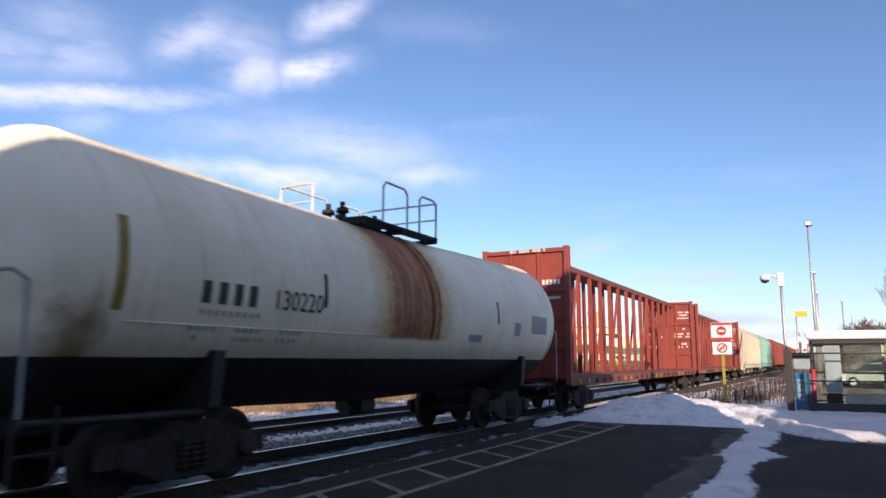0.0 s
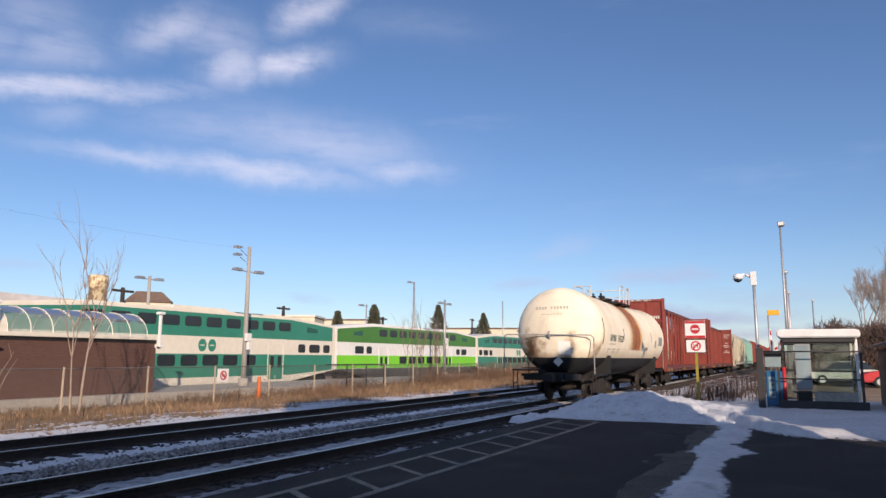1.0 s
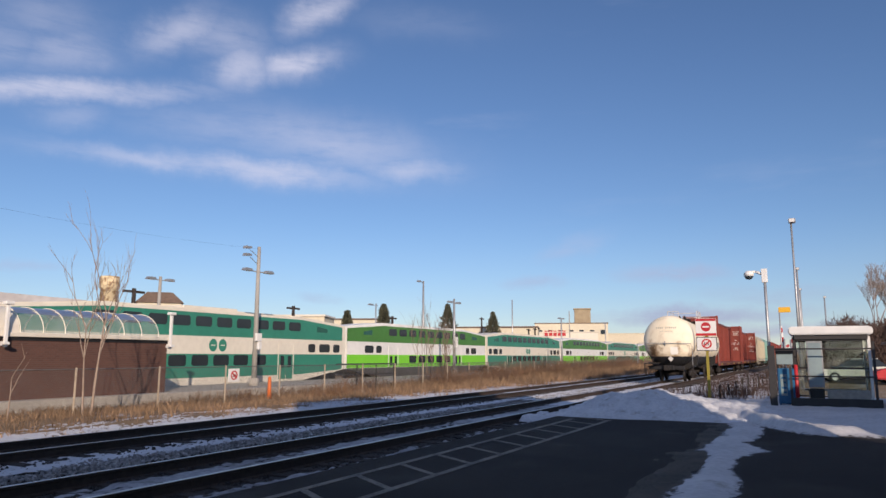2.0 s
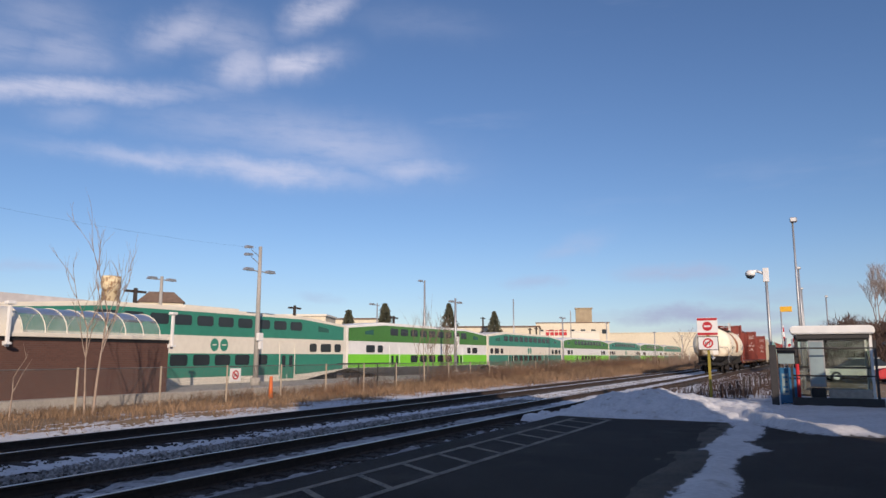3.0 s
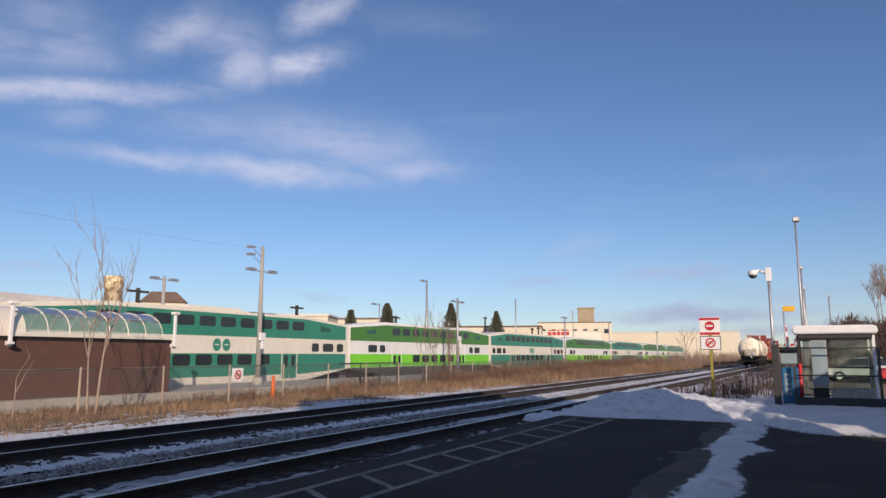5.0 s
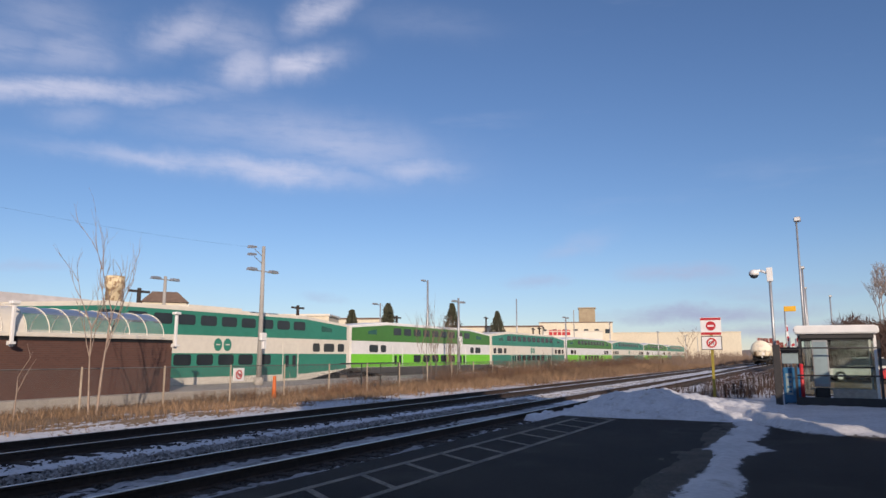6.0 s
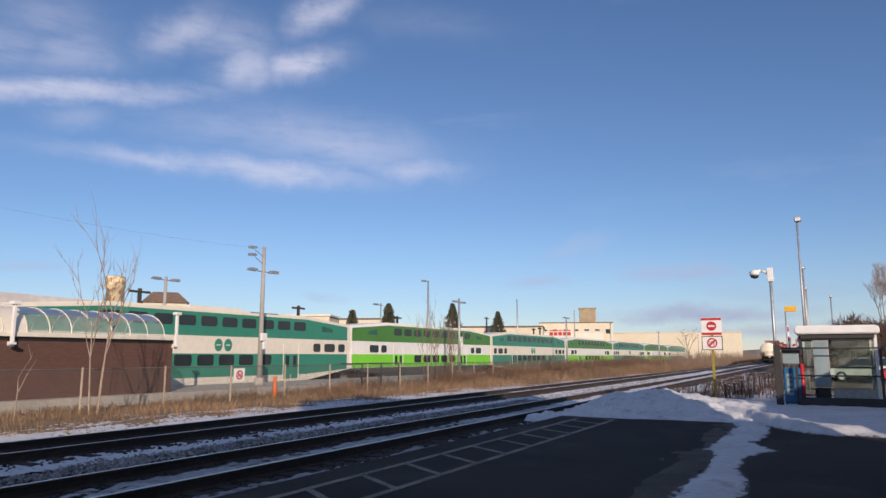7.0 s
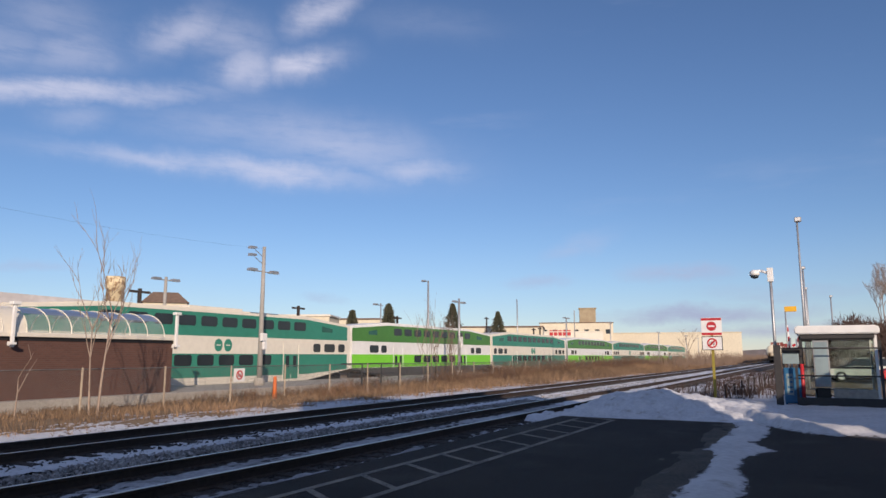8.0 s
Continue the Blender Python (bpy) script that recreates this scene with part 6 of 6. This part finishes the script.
def make_scrub():
    """Dark stakes and dead stems on the bank between the heap and the track."""
    f = thing("stake_fence", "row of dark wooden stakes with wire on the snowy bank", "fence", at=pose(0, 0, -0.1))
    for i in range(9):
        x, y = 27.5 + i * 2.1, 2.9 - i * 0.09
        bm = bmesh.new()
        box(bm, x - 0.03, x + 0.03, y - 0.035, y + 0.035, 0, 0.6 + 0.2 * random.random(), bevel=0.008)
        part("stake", bm, M_TIE, f)
    for z in (0.35, 0.7):
        bm = bmesh.new()
        rod(bm, (27.5, 2.9, z), (44.8, 2.15, z), 0.012, seg=4)
        part("wire", bm, M_FENCE, f)
    rnd = random.Random(3)
    V, F = [], []
    for i in range(7000):
        x = 27 + 50 * rnd.random() ** 1.4
        y = rnd.uniform(1.2, 5.3)
        if wob(x, y, 0.5, 1) < -0.05:
            continue
        h = rnd.uniform(0.1, 0.75)
        w = rnd.uniform(0.008, 0.02)
        a = rnd.random() * 6.28
        lx, ly = rnd.gauss(0, 0.25) * h, rnd.gauss(0, 0.25) * h
        k = len(V)
        dx, dy = math.cos(a) * w, math.sin(a) * w
        V += [(x - dx, y - dy, -0.12), (x + dx, y + dy, -0.12), (x + lx, y + ly, h - 0.1)]
        F.append((k, k + 1, k + 2))
    me = bpy.data.meshes.new("dead_stems")
    me.from_pydata(V, [], F)
    me.materials.append(M_DARKTWIG)
    tagged(new("dead_stems", me), "brown dead stems on the snowy bank", "scrub", kind="stuff")
    snow_sheet("snow_patch", 24, 80, 0.8, 5.6, -0.09, 0.05, 0.12, "patchy snow on the bank beside the track", d=0.3, seed=33, dy=0.15)
    snow_sheet("snow_patch", 24, 80, 5.2, 6.6, -0.26, 0.12, 0.3, "band of sunlit snow beside the near rail", d=0.3, seed=37, dy=0.12)


def make_car(x, y, turn, paint, label):
    c = thing("parked_car", label, "car", "parked cars", pose(x, y, -0.06, 0, 0, turn))
    bm = bmesh.new()
    prism(bm, [(-2.2, 0.3), (-2.25, 0.75), (-2.1, 0.95), (-1.5, 1.0), (1.0, 0.98), (2.0, 0.85), (2.25, 0.65), (2.2, 0.3)], "y", -0.88, 0.88)
    bmesh.ops.bevel(bm, geom=bm.edges[:], offset=0.07, segments=2, affect="EDGES")
    part("body", bm, paint, c)
    bm = bmesh.new()
    lo = [(-1.75, -0.8, 0.98), (1.15, -0.8, 0.97), (1.15, 0.8, 0.97), (-1.75, 0.8, 0.98)]
    hi = [(-1.2, -0.62, 1.46), (0.3, -0.62, 1.46), (0.3, 0.62, 1.46), (-1.2, 0.62, 1.46)]
    a, b = [bm.verts.new(p) for p in lo], [bm.verts.new(p) for p in hi]
    bm.faces.new(b)
    for i in range(4):
        bm.faces.new((a[i], a[(i + 1) % 4], b[(i + 1) % 4], b[i]))
    part("cabin_glass", bm, M_PANE, c, "dark car windows")
    bm = bmesh.new()
    box(bm, -1.22, 0.32, -0.63, 0.63, 1.45, 1.51, bevel=0.02)
    part("roof", bm, paint, c)
    for sx in (-1.35, 1.35):
        for sy in (-0.8, 0.8):
            bm = bmesh.new()
            lathe(bm, [(sy - 0.1, 0.32), (sy + 0.1, 0.32)], 20, "y", (sx, 0, 0.32))
            w = part("wheel", bm, M_RUBBER, c)
            bm = bmesh.new()
            lathe(bm, [(sy - 0.105, 0.19), (sy + 0.105, 0.19)], 14, "y", (sx, 0, 0.32))
            part("rim", bm, M_STEEL, w)
    for sy in (-0.6, 0.6):
        bm = bmesh.new()
        box(bm, -2.27, -2.2, sy - 0.2, sy + 0.2, 0.68, 0.85, bevel=0.02)
        part("tail_light", bm, M_SIGNRED, c)


def make_crossing():
    for x, y, lean in ((68, 1.75, 3), (72, 1.35, -4)):
        g = thing("crossing_gate", "raised red and white striped level crossing gate", "crossing gate", "crossing gates", pose(x, y, -0.1))
        bm = bmesh.new()
        rod(bm, (0, 0, 0), (0, 0, 3.2), 0.07, seg=8)
        part("mast", bm, M_STEEL, g)
        arm = part("gate_arm", rod_mesh((0.12, 0, 1.0), (0.12, math.sin(radians(lean)) * 3.4, 4.3), 0.08), M_WHITE, g)
        for k in range(4):
            u, v = 0.08 + k * 0.25, 0.20 + k * 0.25
            p, q = Vector((0.12, 0, 1.0)), Vector((0.12, math.sin(radians(lean)) * 3.4, 4.3))
            part("red_stripe", rod_mesh(p + (q - p) * u, p + (q - p) * v, 0.086), M_SIGNRED, arm)
        for s in (-1, 1):
            bm = bmesh.new()
            lathe(bm, [(-0.12, 0.11), (-0.08, 0.11)], 16, "x", (0, s * 0.28, 2.6))
            part("warning_light", bm, M_SIGNRED, g)


def rod_mesh(p, q, r):
    bm = bmesh.new()
    rod(bm, p, q, r, seg=8)
    return bm


make_crossing()
make_shelter()
make_signs()
make_scrub()
make_car(53, -2.6, 100, surface("silver_paint", (0.55, 0.56, 0.52), (0.5, 0.5, 0.47), 0.3, 0.3), "pale silver car parked behind the shelter")
make_car(50, -5.6, 95, M_SIGNRED, "red car parked behind the shelter")
for i, (x, y, hgt, deep) in enumerate(((84, -6.7, 8.2, 6), (86, -8.6, 8.8, 5), (92, -7.6, 8.6, 6))):
    bare_tree("bare_tree", "tall leafless spreading tree behind the shelter", "tree", (x, y, -0.3), 1, hgt, 0.42, M_GREYTWIG, 90 + i, 0.12, deep, "bare trees", 0.0, 0.6)
make_building("house", "low house with a dark reddish roof behind the shelter", (86, -9), 96, 7.5, 8, 4.0, M_STUCCO, M_SHINGLE, ground=-0.1)


def make_hedge():
    rnd = random.Random(8)
    V, F = [], []
    for i in range(9000):
        x = rnd.uniform(100, 420)
        y = rnd.uniform(-2, 4.5) if rnd.random() < 0.5 else rnd.uniform(16, 22)
        h = rnd.uniform(0.5, 3.5) * (0.6 + 0.6 * abs(wob(x, y, 0.08)))
        w = rnd.uniform(0.03, 0.10)
        k = len(V)
        V += [(x, y - w, -0.4), (x, y + w, -0.4), (x + rnd.gauss(0, 0.4), y + rnd.gauss(0, 0.4), h)]
        F.append((k, k + 1, k + 2))
    me = bpy.data.meshes.new("far_scrub")
    me.from_pydata(V, [], F)
    me.materials.append(M_TWIG)
    tagged(new("far_scrub", me), "brown leafless scrub far down the line", "scrub", kind="stuff")
    xs = steps(-1100, 1100, 25)
    V, F = [], []
    for i, y in enumerate(xs):
        h = 9 + 4 * wob(y, 0, 0.02) + 3 * wob(y, 3, 0.07)
        V += [(900 - abs(y) * 0.15, y, -1), (900 - abs(y) * 0.15, y, h)]
        if i:
            F.append((2 * i - 2, 2 * i, 2 * i + 1, 2 * i - 1))
    me = bpy.data.meshes.new("backdrop")
    me.from_pydata(V, [], F)
    me.materials.append(surface("far_woods", (0.16, 0.15, 0.17), (0.12, 0.11, 0.12), 1.0, grain=0.2, blotch=0.02))
    tagged(new("backdrop", me), "low line of bare woods on the horizon", "backdrop", kind="structure")


def make_thicket():
    """Brown brush and low trees closing the car park."""
    rnd = random.Random(19)
    V, F = [], []
    for i in range(16000):
        x, y = rnd.uniform(56, 63), rnd.uniform(-9, -0.9)
        top = (3.7 + 0.8 * wob(x * 0.3, y, 0.9) + 0.7 * wob(x, y, 2.1)) * min(1, 0.3 + (-0.5 - y) * 0.8)
        z = rnd.uniform(-0.1, max(0.3, top))
        w, l = rnd.uniform(0.015, 0.05), rnd.uniform(0.35, 0.9)
        dy, dz = rnd.gauss(0, 0.5) * l, l * rnd.uniform(0.4, 1)
        k = len(V)
        V += [(x, y - w, z), (x + rnd.gauss(0, 0.02), y + w, z), (x + rnd.gauss(0, 0.3) * l, y + dy, z + dz)]
        F.append((k, k + 1, k + 2))
    me = bpy.data.meshes.new("thicket")
    me.from_pydata(V, [], F)
    me.materials.append(M_DARKTWIG)
    tagged(new("thicket", me), "dense dark brown leafless brush behind the shelter", "scrub", kind="stuff")


make_hedge()
make_thicket()


def make_shade_block():
    """Tall unseen block added behind the camera to keep sun off the near platform."""
    t = thing("station_block", "long narrow pale stucco block, unseen, added behind the platform to shade it", "building", at=pose(0, 0, 0))
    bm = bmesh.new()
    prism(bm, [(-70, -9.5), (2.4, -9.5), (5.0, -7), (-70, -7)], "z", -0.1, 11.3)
    # Pale so that it bounces fill light onto the train's shaded side.
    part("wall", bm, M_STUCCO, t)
    # Lower end section, added to set the edge of the cast shadow.
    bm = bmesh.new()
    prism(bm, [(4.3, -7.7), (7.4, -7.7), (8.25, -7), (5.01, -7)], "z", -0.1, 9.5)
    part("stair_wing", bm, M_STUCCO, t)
    # Box on the roof, added only for the bump in the shadow.
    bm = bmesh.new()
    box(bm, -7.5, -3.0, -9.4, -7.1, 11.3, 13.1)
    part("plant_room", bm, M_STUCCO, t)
    # Low wall out of view, added to shade the snow field and shelter.
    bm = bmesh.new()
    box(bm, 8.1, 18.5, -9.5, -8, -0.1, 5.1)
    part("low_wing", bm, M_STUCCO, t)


make_shade_block()


def motions():
    """The freight train runs away along the near track; its wheels are plain discs that spin too fast to be told from still ones."""
    rows = [(0, 0.0), (0.5, 10.5), (1.0, 21.2), (1.5, 32.0), (3.0, 64.2), (3.5, 74.8), (4.0, 85.3), (4.5, 95.9), (6.0, 127.4), (8.0, 169.4)]
    for car, x in FREIGHT:
        walk(car, [(t, pose(x + d, TRAIN_Y, 0)) for t, d in rows])


motions()
